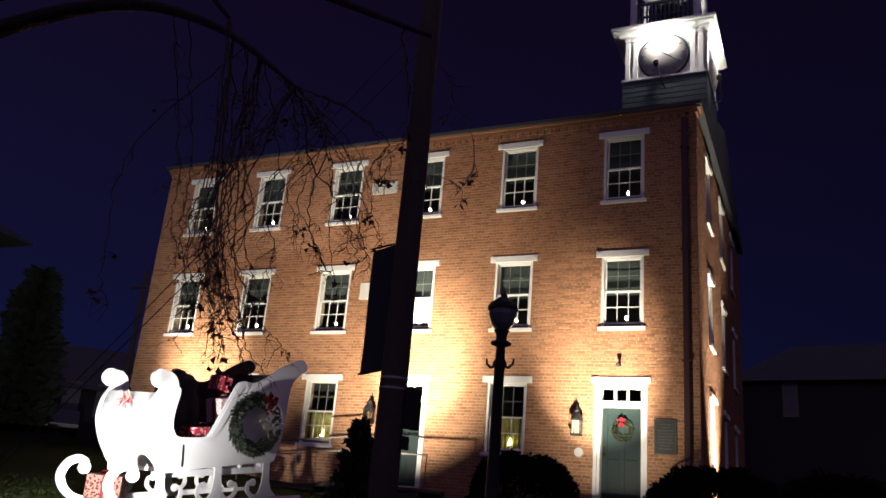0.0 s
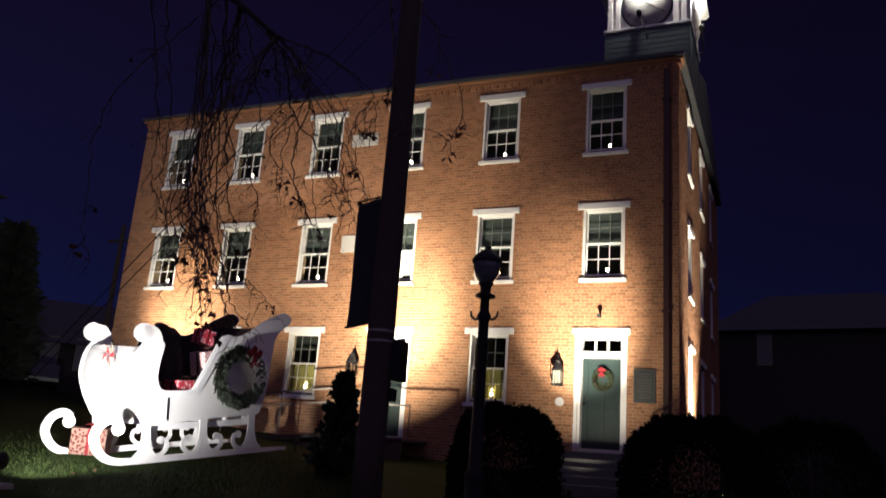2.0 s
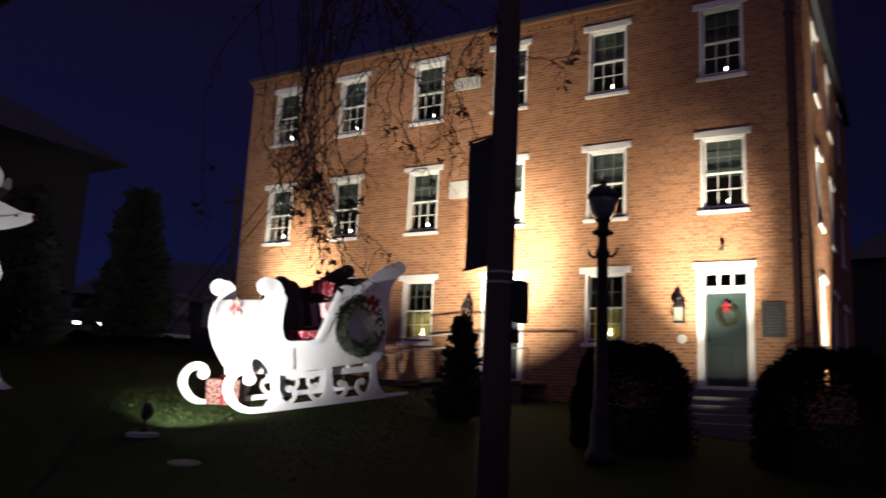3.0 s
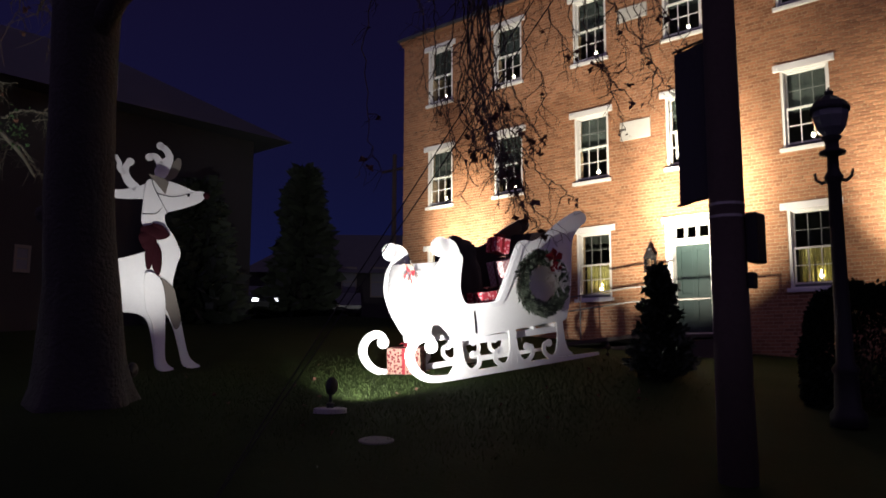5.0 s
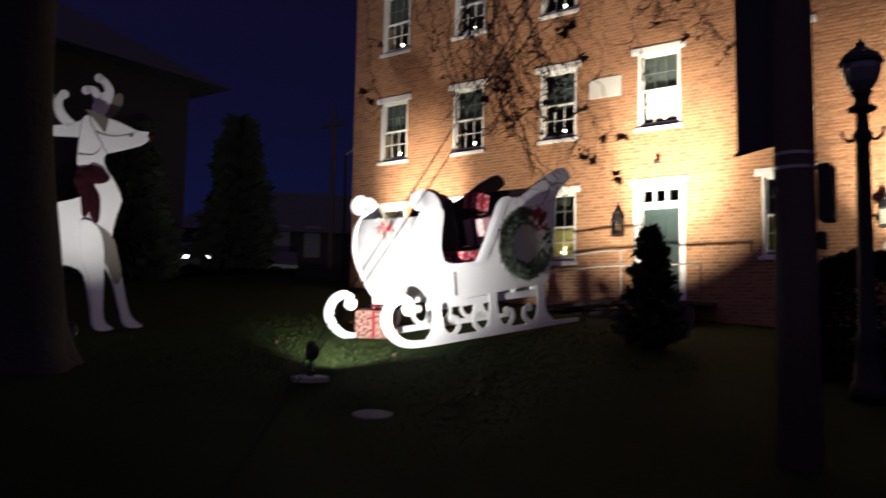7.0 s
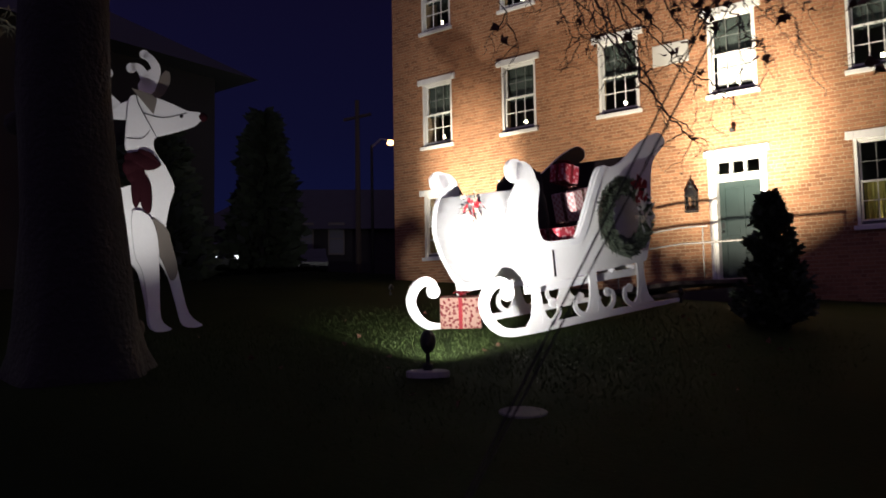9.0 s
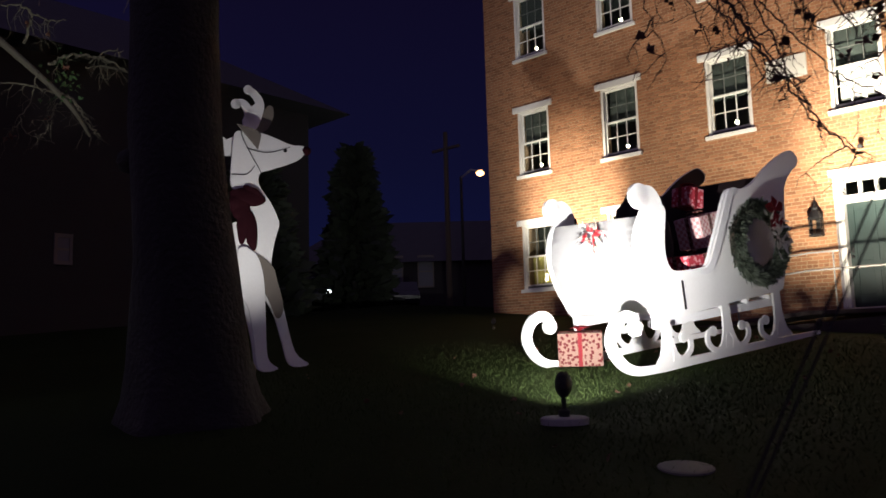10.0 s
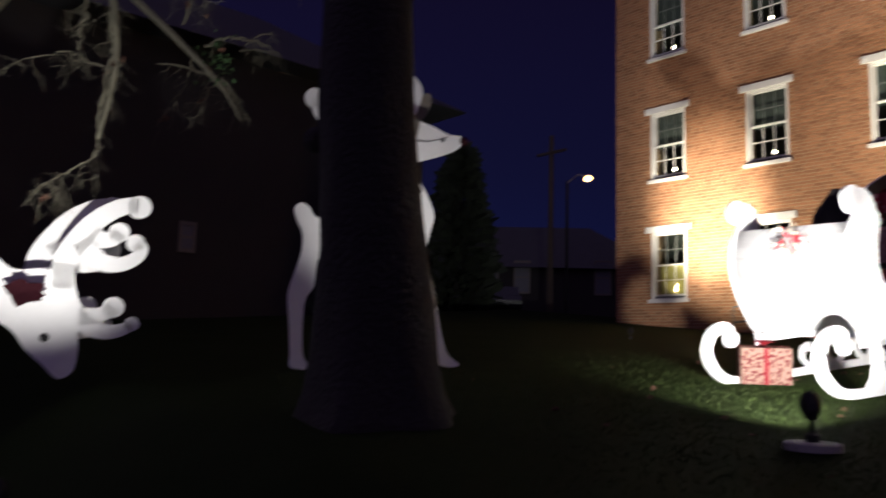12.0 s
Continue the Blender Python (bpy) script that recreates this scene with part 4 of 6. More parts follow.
def gift(m, sx, sy, sz, paper, ribbon, label, bow=True):
    g = thing("gift_box", m, label, "gift", "gifts on the sleigh")
    part("wrapped_box", boxes((-sx / 2, sx / 2, -sy / 2, sy / 2, 0, sz), bevel=0.008), paper, g)
    w, e = 0.028, 0.004
    part("ribbon", boxes((-w, w, -sy / 2 - e, sy / 2 + e, -0.0, sz + e), (-sx / 2 - e, sx / 2 + e, -w, w, 0.0, sz + e * 1.5)), ribbon, g)
    if bow:
        bm = bmesh.new()
        for k in range(7):
            a = 2 * math.pi * k / 7
            d = Vector((math.cos(a), math.sin(a), 0))
            n = Vector((-d.y, d.x, 0))
            pts = [Vector((0, 0, sz)), d * 0.07 + n * 0.035 + Vector((0, 0, sz + 0.07)), d * 0.13 + Vector((0, 0, sz + 0.045)), d * 0.07 - n * 0.035 + Vector((0, 0, sz + 0.06))]
            bm.faces.new([bm.verts.new(p) for p in pts])
        b = part("bow", bm, ribbon, g, "looped ribbon bow")
        b.modifiers.new("thick", "SOLIDIFY").thickness = 0.006
    return g


gx, gy = -10.62, 11.37
gift(Matrix.Translation((gx, gy, ground_z(gx, gy) + 0.01)) @ Matrix.Rotation(radians(33), 4, "Z") @ Matrix.Rotation(radians(5), 4, "X"), 0.57, 0.5, 0.43, PAPER_PINK, RED, "pink floral gift box with red ribbon on the grass")
gift(SLEIGH_M @ Matrix.Translation((1.5, 0.3, 1.14)) @ Matrix.Rotation(radians(4), 4, "Z"), 0.66, 0.42, 0.17, PAPER_RED, PAPER_PINK, "flat red gift box lying on the sleigh seat")
gift(SLEIGH_M @ Matrix.Translation((2.12, 0.62, 1.07)) @ Matrix.Rotation(radians(8), 4, "Y"), 0.46, 0.5, 0.24, SACK, RED, "low dark parcel lying on the sleigh seat", False)
gift(SLEIGH_M @ Matrix.Translation((2.17, 0.68, 1.4)) @ Matrix.Rotation(radians(-7), 4, "Y") @ Matrix.Rotation(radians(8), 4, "Z"), 0.46, 0.4, 0.42, PAPER_CHECK, PAPER_PINK, "pink checked gift box stacked on the sleigh seat")
gift(SLEIGH_M @ Matrix.Translation((2.05, 0.74, 1.94)) @ Matrix.Rotation(radians(14), 4, "Y"), 0.3, 0.3, 0.26, PAPER_RED, RED, "small red gift box on top of the stack")
gift(SLEIGH_M @ Matrix.Translation((0.86, 0.42, 0.94)), 0.24, 0.3, 0.36, PAPER_PINK, RED, "pink gift box standing in the sleigh footwell", False)


def sack():
    bm = bmesh.new()
    bmesh.ops.create_icosphere(bm, subdivisions=4, radius=1, matrix=Matrix())
    for v in bm.verts:
        n = noise.noise(v.co * 2.1) * 0.16 + noise.noise(v.co * 5) * 0.06
        v.co *= 1 + n
        v.co = Vector((v.co.x * 0.44, v.co.y * 0.24, max(-0.7, v.co.z) * 0.74))
        if v.co.z > 0.3:
            v.co.x *= 1 + (v.co.z - 0.3) * 0.7
    return bm


sk = mesh_ob("gift_sack", sack(), SACK, smooth=True)
sk.matrix_world = SLEIGH_M @ Matrix.Translation((1.25, 0.8, 1.52))
tagged(sk, "bulging black cloth sack standing among gifts in the sleigh", "sack")


def poinsettia(m):
    """A loose cluster of leaf blades, facing -x."""
    p = thing("flower_pick", m, "red and white artificial flower cluster fixed to the sleigh front", "flower")
    r = random.Random(12)
    for mt, n, reach, ln, w, nm in ((FLOWER_RED, 15, 0.07, 0.085, 0.017, "red_petals"), (PALE_WAX, 26, 0.19, 0.08, 0.015, "white_leaves"), (LIMB, 16, 0.2, 0.11, 0.004, "sprigs"), (FLOWER_RED, 9, 0.22, 0.03, 0.014, "berries")):
        bm = bmesh.new()
        for _ in range(n):
            a, q = r.uniform(0, 6.283), reach * math.sqrt(r.random())
            c = Vector((-r.uniform(0.02, 0.07), q * 1.25 * math.cos(a), q * 0.8 * math.sin(a)))
            t = a + r.uniform(-0.7, 0.7)
            d = Vector((r.uniform(-0.5, 0.3), math.cos(t), math.sin(t))).normalized()
            nn = d.cross(Vector((1, r.uniform(-0.5, 0.5), 0))).normalized()
            l2 = ln * r.uniform(0.7, 1.3)
            bm.faces.new([bm.verts.new(k) for k in (c, c + d * l2 * 0.45 + nn * w, c + d * l2, c + d * l2 * 0.45 - nn * w)])
        tagged(part(nm, bm, mt, p), kind="stuff").modifiers.new("thick", "SOLIDIFY").thickness = 0.004
    st = bmesh.new()
    box(st, -0.03, -0.018, -0.006, 0.006, -0.22, 0.0)
    part("stem", st, FLOWER_RED, p)
    return p


poinsettia(SLEIGH_M @ Matrix.Translation((0.27, 0.68, 1.72)))

# ---- floodlight on a stake and other ground fittings ----


def flood_fitting(x, y, yaw, label, plate_on=True):
    z = ground_z(x, y)
    f = thing("ground_floodlight", Matrix.Translation((x, y, z)) @ Matrix.Rotation(radians(yaw), 4, "Z"), label, "floodlight", "ground floodlights")
    if plate_on:
        part("base_plate", lathe(bmesh.new(), [(0.2, -0.02), (0.2, 0.03), (0.18, 0.04)], 20), CONCRETE, f, "round pale concrete pad")
    part("stake", lathe(bmesh.new(), [(0.03, 0.0), (0.045, 0.04), (0.05, 0.09), (0.02, 0.11), (0.02, 0.2)], 12), BLACK, f)
    hd = lathe(bmesh.new(), [(0.035, -0.1), (0.07, -0.06), (0.105, 0.02), (0.11, 0.075), (0.1, 0.08)], 18, Matrix.Translation((0, 0.0, 0.28)) @ Matrix.Diagonal((0.68, 1.0, 1.0, 1)) @ Matrix.Rotation(radians(-68), 4, "X"))
    part("lamp_head", hd, BLACK, f, "black lamp head")
    return f


flood_fitting(-8.54, 7.98, 33, "small black floodlight on a stake with a pale round pad")
flood_fitting(-12.36, 3.55, 75, "small black floodlight on a stake, aimed at the grazing reindeer", False)
flood_fitting(-12.1, 7.25, 52, "small black floodlight on a stake, aimed at the reindeer", False)
for place, *_ in FLOODS:
    flood_fitting(place[0], place[1] - 0.12, 0, "small black floodlight in the grass, aimed at the wall", False).scale = (0.6, 0.6, 0.6)
tagged(mesh_ob("utility_cover", lathe(bmesh.new(), [(0.19, -0.06), (0.19, 0.004), (0.17, 0.01)], 20, Matrix.Translation((-7.26, 7.55, ground_z(-7.26, 7.55) + 0.02)) @ Matrix.Rotation(radians(4.3), 4, "X") @ Matrix.Rotation(radians(4.3), 4, "Y")), COVER), "pale round concrete cover set in the lawn", "cover")

# ---- reindeer cut out of plywood ----
DEER = [(0.42, 3.34), (0.36, 3.4), (0.17, 3.4), (-0.07, 3.48), (-0.31, 3.54), (-0.54, 3.54), (-0.7, 3.5), (-0.74, 3.2), (-0.76, 2.9), (-0.75, 2.68), (-0.62, 2.56), (-0.55, 2.4), (-0.6, 2.22), (-0.68, 2.14), (-1.16, 1.98), (-1.6, 1.97),
        (-1.78, 1.97), (-1.88, 2.1), (-2, 2.15), (-2.08, 2.06), (-2.04, 1.9), (-1.96, 1.75), (-1.95, 1.5), (-2.03, 1.2), (-2.11, 0.89), (-2.07, 0.5), (-2.04, 0.12), (-2.02, -0.08), (-1.72, -0.08), (-1.87, 0.1), (-1.88, 0.78), (-1.76, 1.02), (-1.7, 1.42), (-1.35, 1.2), (-1.1, 1.02), (-0.75, 0.97),
        (-0.56, 0.82), (-0.44, 0.35), (-0.36, -0.04), (-0.06, -0.04), (-0.24, 0.14), (-0.27, 0.7), (-0.25, 0.98), (-0.1, 0.74), (0.02, 0.34), (0.14, 0.0), (0.44, 0.0), (0.22, 0.2), (0.06, 0.8),
        (-0.06, 1.3), (-0.14, 1.52), (-0.09, 1.86), (-0.02, 2.12), (-0.05, 2.26), (-0.16, 2.48), (-0.28, 2.64), (-0.34, 2.78), (-0.31, 2.91), (-0.14, 2.98), (0.09, 3.07), (0.28, 3.16), (0.37, 3.24)]


def reindeer(m, line, label):
    d = thing("reindeer_figure", m, label, "reindeer", "plywood reindeer")
    bm = bmesh.new()
    plate(bm, [(p.x, p.y) for p in spline([(a, b, 0) for a, b in line], 4, closed=True)], 0.04, -0.02)
    part("body_panel", bm, PLY, d, "white plywood body cut-out")
    return d


DEER_M = Matrix.Translation((-14.123, 9.084, 1.4)) @ Matrix.Rotation(math.atan2(0.954, 0.3), 4, "Z") @ Matrix.Scale(0.94, 4)
deer = reindeer(DEER_M, DEER, "tall white plywood reindeer with red scarf and red nose")
leg = bmesh.new()
plate(leg, [(p.x, p.y) for p in spline([(a, b, 0) for a, b in ((-0.66, 1.72), (-0.4, 1.66), (-0.28, 1.3), (-0.25, 0.7), (-0.22, 0.12), (-0.06, -0.05), (-0.36, -0.05), (-0.43, 0.4), (-0.5, 0.82), (-0.62, 1.1))], 4, closed=True)], 0.035, -0.09)
part("front_leg", leg, PLY, deer, "overlaid white front leg")
# Overlay added for the leg's shade, in the dimmed board colour.
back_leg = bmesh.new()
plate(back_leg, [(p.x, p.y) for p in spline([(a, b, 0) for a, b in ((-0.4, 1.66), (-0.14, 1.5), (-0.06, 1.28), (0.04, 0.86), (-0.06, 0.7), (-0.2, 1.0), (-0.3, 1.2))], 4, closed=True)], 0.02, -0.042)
part("leg_shade_board", back_leg, DIM_BOARD, deer, "grey-brown overlay standing in for shade on the leg")
# The ear's shade is put into its board colour.
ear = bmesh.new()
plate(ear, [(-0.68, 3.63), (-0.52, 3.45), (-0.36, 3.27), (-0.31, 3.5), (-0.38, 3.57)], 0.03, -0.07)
part("ear", ear, DIM_BOARD, deer, "grey shaded ear board")
nose = bmesh.new()
bmesh.ops.create_icosphere(nose, subdivisions=2, radius=0.075, matrix=Matrix.Translation((0.43, 0, 3.33)))
part("nose", nose, DARKRED, deer, "dark red nose", True)
eye = lathe(bmesh.new(), [(0.03, 0), (0.03, 0.006)], 12, Matrix.Translation((0.08, -0.021, 3.3)) @ Matrix.Rotation(radians(90), 4, "X"))
part("eye", eye, BLACK, deer)


def scarf(parent, m, pts, w):
    bm = bmesh.new()
    rr = random.Random(9)
    for (x, z, sx, sz, a) in pts:
        mm = m @ Matrix.Translation((x, 0, z)) @ Matrix.Rotation(radians(a), 4, "Y") @ Matrix.Diagonal((sx, w, sz, 1))
        r = bmesh.ops.create_icosphere(bm, subdivisions=3, radius=0.5, matrix=mm)
        for v in r["verts"]:
            v.co += Vector((1, 1, 1)) * 0.03 * noise.noise(v.co * 7)
    part("scarf", bm, DARKRED, parent, "dark red knotted scarf", True)


scarf(deer, Matrix.Translation((0, -0.05, 0)), ((-0.52, 2.52, 0.56, 0.26, 8), (-0.66, 2.4, 0.3, 0.34, 0), (-0.44, 2.6, 0.34, 0.16, 24), (-0.58, 2.15, 0.2, 0.72, 6), (-0.46, 2.02, 0.18, 0.62, -8), (-0.62, 2.3, 0.26, 0.3, 30)), 0.1)


def antler(deer, arcs, depth, dx=0.0, dz=0.0):
    """One antler sawn from board: arcs of (control points, widths, knob)."""
    bm = bmesh.new()
    for ctrl, widths, knob in arcs:
        stroke(bm, [(a + dx, b + dz) for a, b in ctrl], widths, 0.035, depth, 6, knob=knob)
    return part("antler", bm, PLY, deer, "scrolled white antler")


antler(deer, [([(-0.43, 3.56), (-0.42, 3.72), (-0.34, 3.9), (-0.28, 4.04), (-0.35, 4.18), (-0.46, 4.25)], [0.1, 0.26, 0.22, 0.14, 0.12, 0.11], 0.07),
              ([(-0.42, 3.74), (-0.46, 3.92), (-0.55, 4.03), (-0.65, 4.0)], [0.14, 0.14, 0.11, 0.11], 0.075)], 0.12)
antler(deer, [([(-0.6, 3.34), (-0.86, 3.27), (-1.2, 3.22), (-1.55, 3.3), (-1.78, 3.48), (-1.84, 3.68)], [0.34, 0.22, 0.16, 0.15, 0.14, 0.13], 0.15),
              ([(-0.86, 3.36), (-1.0, 3.48), (-1.08, 3.64), (-1.06, 3.78), (-1.0, 3.86)], [0.16, 0.16, 0.14, 0.12, 0.1], 0.075),
              ([(-1.08, 3.62), (-1.18, 3.72), (-1.19, 3.82), (-1.25, 3.93)], [0.1, 0.1, 0.08, 0.06], 0.035)], 0.1)
# Same dimmed colour for the tine that lies in shade.
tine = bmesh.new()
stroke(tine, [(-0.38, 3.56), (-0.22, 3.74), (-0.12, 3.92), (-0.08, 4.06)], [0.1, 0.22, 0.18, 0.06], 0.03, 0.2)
part("brow_tine", tine, DIM_BOARD, deer, "grey shaded antler board")
# Twig shadows over the head, put in as thin dark strokes.
for k, ctrl in enumerate(([(-0.62, 3.6), (-0.58, 3.42), (-0.44, 3.16), (-0.3, 2.92)], [(-0.52, 3.28), (-0.2, 3.24), (0.16, 3.36)], [(-0.75, 2.86), (-0.52, 2.88), (-0.4, 3.02)])):
    bm = bmesh.new()
    stroke(bm, ctrl, [0.014, 0.012, 0.007], 0.006, -0.029, 6)
    part("twig_shadow_line", bm, BLACK, deer, "thin dark stroke for twig shadow across the head")
GRAZE = [(0.1, 1.9), (0.19, 1.62), (0.21, 1.42), (0.19, 1.28), (0.1, 1.23), (0.0, 1.32), (-0.11, 1.42), (-0.2, 1.54), (-0.34, 1.62), (-0.46, 1.66), (-0.54, 1.5), (-0.5, 1.0), (-0.46, 0.6), (-0.66, 0.6), (-0.7, 1.05), (-0.8, 1.5), (-1.0, 1.68),
         (-1.25, 1.68), (-1.42, 1.4), (-1.48, 0.95), (-1.42, 0.52), (-1.64, 0.52), (-1.68, 1.0), (-1.66, 1.5), (-1.76, 1.95), (-1.68, 2.3), (-1.45, 2.42), (-1.05, 2.38), (-0.75, 2.42), (-0.55, 2.28), (-0.4, 2.12), (-0.24, 1.95), (-0.04, 1.96)]
gz = 0.07
GM = Matrix.Translation((-15.14, 4.51, 2.29 - 1.6 * (2.0 - gz))) @ Matrix.Rotation(math.atan2(0.96, 0.28), 4, "Z") @ Matrix.Scale(1.6, 4)
graze = reindeer(GM, GRAZE, "white plywood reindeer with lowered head, large antlers and red bow")
UPPER = [([(0.07, -0.1), (0.09, 0.1), (0.16, 0.24), (0.25, 0.37), (0.36, 0.46), (0.46, 0.505), (0.53, 0.5)], [0.14, 0.15, 0.15, 0.13, 0.12, 0.11, 0.1], 0.08),
         ([(0.23, 0.28), (0.3, 0.25), (0.37, 0.26), (0.41, 0.31)], [0.14, 0.11, 0.1, 0.1], 0.068),
         ([(0.18, 0.24), (0.28, 0.11), (0.42, 0.085), (0.53, 0.14), (0.56, 0.21), (0.52, 0.245)], [0.15, 0.13, 0.1, 0.09, 0.09, 0.08], 0.06)]
LOWER = [([(0.08, 0.08), (0.09, -0.08), (0.14, -0.22), (0.25, -0.34), (0.38, -0.38), (0.49, -0.355), (0.535, -0.32)], [0.14, 0.14, 0.14, 0.12, 0.1, 0.08, 0.07], 0.05),
         ([(0.2, -0.28), (0.32, -0.27), (0.41, -0.21)], [0.12, 0.1, 0.1], 0.072)]
for dx, dz, depth in ((0.0, 0.0, -0.06), (-0.17, 0.0, 0.1)):
    antler(graze, UPPER, depth, dx, 2.0 - gz + dz)
    antler(graze, LOWER, depth, dx, 2.0 - gz + dz)
bow = bmesh.new()
rr = random.Random(14)
for k in range(11):
    a = 2 * math.pi * k / 11 + rr.uniform(-0.2, 0.2)
    d, n = Vector((math.cos(a), -0.3, 0.75 * math.sin(a))), Vector((-math.sin(a), 0, 0.75 * math.cos(a)))
    c, ln = Vector((-0.14, -0.08, 1.86 - gz)), rr.uniform(0.09, 0.15)
    bow.faces.new([bow.verts.new(q) for q in (c, c + d * ln * 0.6 + n * 0.045, c + d * ln, c + d * ln * 0.7 - n * 0.04)])
bowp = part("bow", bow, DARKRED, graze, "dark red ribbon bow")
bowp.modifiers.new("thick", "SOLIDIFY").thickness = 0.012
gl2 = lathe(bmesh.new(), [(0.03, 0), (0.03, 0.006)], 12, Matrix.Translation((0.0, -0.021, 1.5)) @ Matrix.Rotation(radians(90), 4, "X"))
part("eye", gl2, BLACK, graze)

# ---- lamp post ----
LX, LY = -3.8, 11.74
lz = ground_z(LX, LY)
lamp = thing("street_lamp", Matrix.Translation((LX, LY, lz)), "unlit black cast-iron lamp post with a glass lantern head", "street lamp")
h = 4.86 - lz
part("post", lathe(bmesh.new(), [(0.2, 0), (0.2, 0.15), (0.15, 0.22), (0.13, 0.6), (0.16, 0.66), (0.1, 0.74), (0.085, 1.6), (0.075, h - 1.2), (0.105, h - 1.14), (0.105, h - 1.1), (0.07, h - 1.04), (0.065, h - 0.86), (0.15, h - 0.83), (0.15, h - 0.8), (0.08, h - 0.76), (0.08, h - 0.68), (0.12, h - 0.62)], 16), BLACK, lamp, smooth=True)
gl = lathe(bmesh.new(), [(0.1, h - 0.61), (0.17, h - 0.52), (0.21, h - 0.38), (0.2, h - 0.28)], 10)
part("lantern_globe", gl, mat("smoky_glass", (0.14, 0.15, 0.16), 0.15, var=0.2, bump=0), lamp, "dull unlit glass lantern")
part("lantern_cap", lathe(bmesh.new(), [(0.235, h - 0.3), (0.235, h - 0.27), (0.19, h - 0.2), (0.1, h - 0.13), (0.05, h - 0.1), (0.055, h - 0.06), (0.015, h - 0.03), (0.008, h)], 10), BLACK, lamp)
for sgn in (-1, 1):
    v, f = [], []
    tube(v, f, [(sgn * 0.05, 0, h - 1.14), (sgn * 0.14, 0, h - 1.17), (sgn * 0.2, 0, h - 1.12), (sgn * 0.215, 0, h - 1.04)], [0.022, 0.022, 0.02, 0.014], 8)
    raw_ob("ladder_arm", v, f, BLACK, lamp, smooth=True)

# ---- utility pole with banner and guy wires ----
PX, PY = -3.771, 8.475
pole = thing("utility_pole", Matrix.Translation((PX, PY, ground_z(PX, PY))), "tall dark weathered wooden utility pole beside the pavement", "utility pole")
part("shaft", lathe(bmesh.new(), [(0.165, -0.1), (0.155, 1.5), (0.135, 5.5), (0.115, 10.5)], 18), POLE, pole, smooth=True)
pz = ground_z(PX, PY)
for z in (2.82, 2.93):
    bm = bmesh.new()
    lathe(bm, [(0.158, z - pz), (0.158, z - pz + 0.025)], 18, cap=False)
    part("steel_band", bm, GREYM, pole)
part("meter_box", boxes((0.16, 0.26, -0.02, 0.2, 2.42 - pz, 2.86 - pz), bevel=0.012), BLACK, pole, "dark box strapped to the pole")
part("meter_box", boxes((0.155, 0.21, -0.02, 0.1, 2.2 - pz, 2.34 - pz), bevel=0.012), BLACK, pole)
ban = thing("pole_banner", Matrix.Translation((PX, PY, 0)), "dark cloth banner hanging from two arms on the pole", "banner")
bm = bmesh.new()
n = 10
rows = []
for j in range(n + 1):
    z = 2.98 + (4.44 - 2.98) * j / n
    rows.append([bm.verts.new((-0.44 + 0.31 * i / 6, 0.012 * math.sin(i * 1.1 + j * 0.6), z + 0.055 * i / 6)) for i in range(7)])
for a, b in zip(rows, rows[1:]):
    for i in range(6):
        bm.faces.new((a[i], a[i + 1], b[i + 1], b[i]))
c = part("cloth", bm, BANNER, ban)
c.modifiers.new("thick", "SOLIDIFY").thickness = 0.006
for z in (2.99, 4.46):
    v, f = [], []
    tube(v, f, [(-0.1, 0, z + 0.06), (-0.46, 0, z)], [0.014, 0.012], 8)
    raw_ob("arm", v, f, BLACK, ban)
for k, (top, off) in enumerate(((7.0, 0.0), (7.4, 0.0))):
    gw = thing("guy_wire", Matrix.Translation((-6.0 + off, 4.5, 0.3)), "thin steel guy wire from the pole to the ground", "cable", "guy wires of the pole")
    v, f = [], []
    tube(v, f, [(0, 0, -0.1), (PX + 6.0 - off, PY - 4.5 - 0.12, top - 0.3)], [0.0045, 0.0045], 6)
    raw_ob("strand", v, f, BLACK, gw)

# ---- trees and shrubs ----


def grow(rng, start, direction, length, radius, droop, steps=9, wander=0.25):
    pts, rad = [Vector(start)], [radius]
    d = Vector(direction).normalized()
    for k in range(steps):
        d = (d + Vector((rng.uniform(-1, 1), rng.uniform(-1, 1), rng.uniform(-1, 1))) * wander + Vector((0, 0, -droop))).normalized()
        pts.append(pts[-1] + d * length / steps)
        rad.append(radius * (1 - 0.75 * (k + 1) / steps))
    return pts, rad


def leaf_quad(rng, v, f, p, s):
    d = Vector((rng.uniform(-1, 1), rng.uniform(-1, 1), rng.uniform(-1, 0.2))).normalized()
    n = d.cross(Vector((rng.uniform(-1, 1), rng.uniform(-1, 1), rng.uniform(-1, 1)))).normalized()
    b = len(v)
    up = d.cross(n) * s * 0.2
    v += [tuple(p), tuple(p + d * s * 0.35 + n * s * 0.45 + up), tuple(p + d * s * 0.6 + n * s * 0.2), tuple(p + d * s), tuple(p + d * s * 0.6 - n * s * 0.2), tuple(p + d * s * 0.35 - n * s * 0.45 + up)]
    f.append((b, b + 1, b + 2, b + 3, b + 4, b + 5))


TRX, TRY = -11.74, 6.225
tz = ground_z(TRX, TRY)
tree = thing("plane_tree", Matrix(), "old bare tree with a thick dark trunk and drooping twigs", "tree")


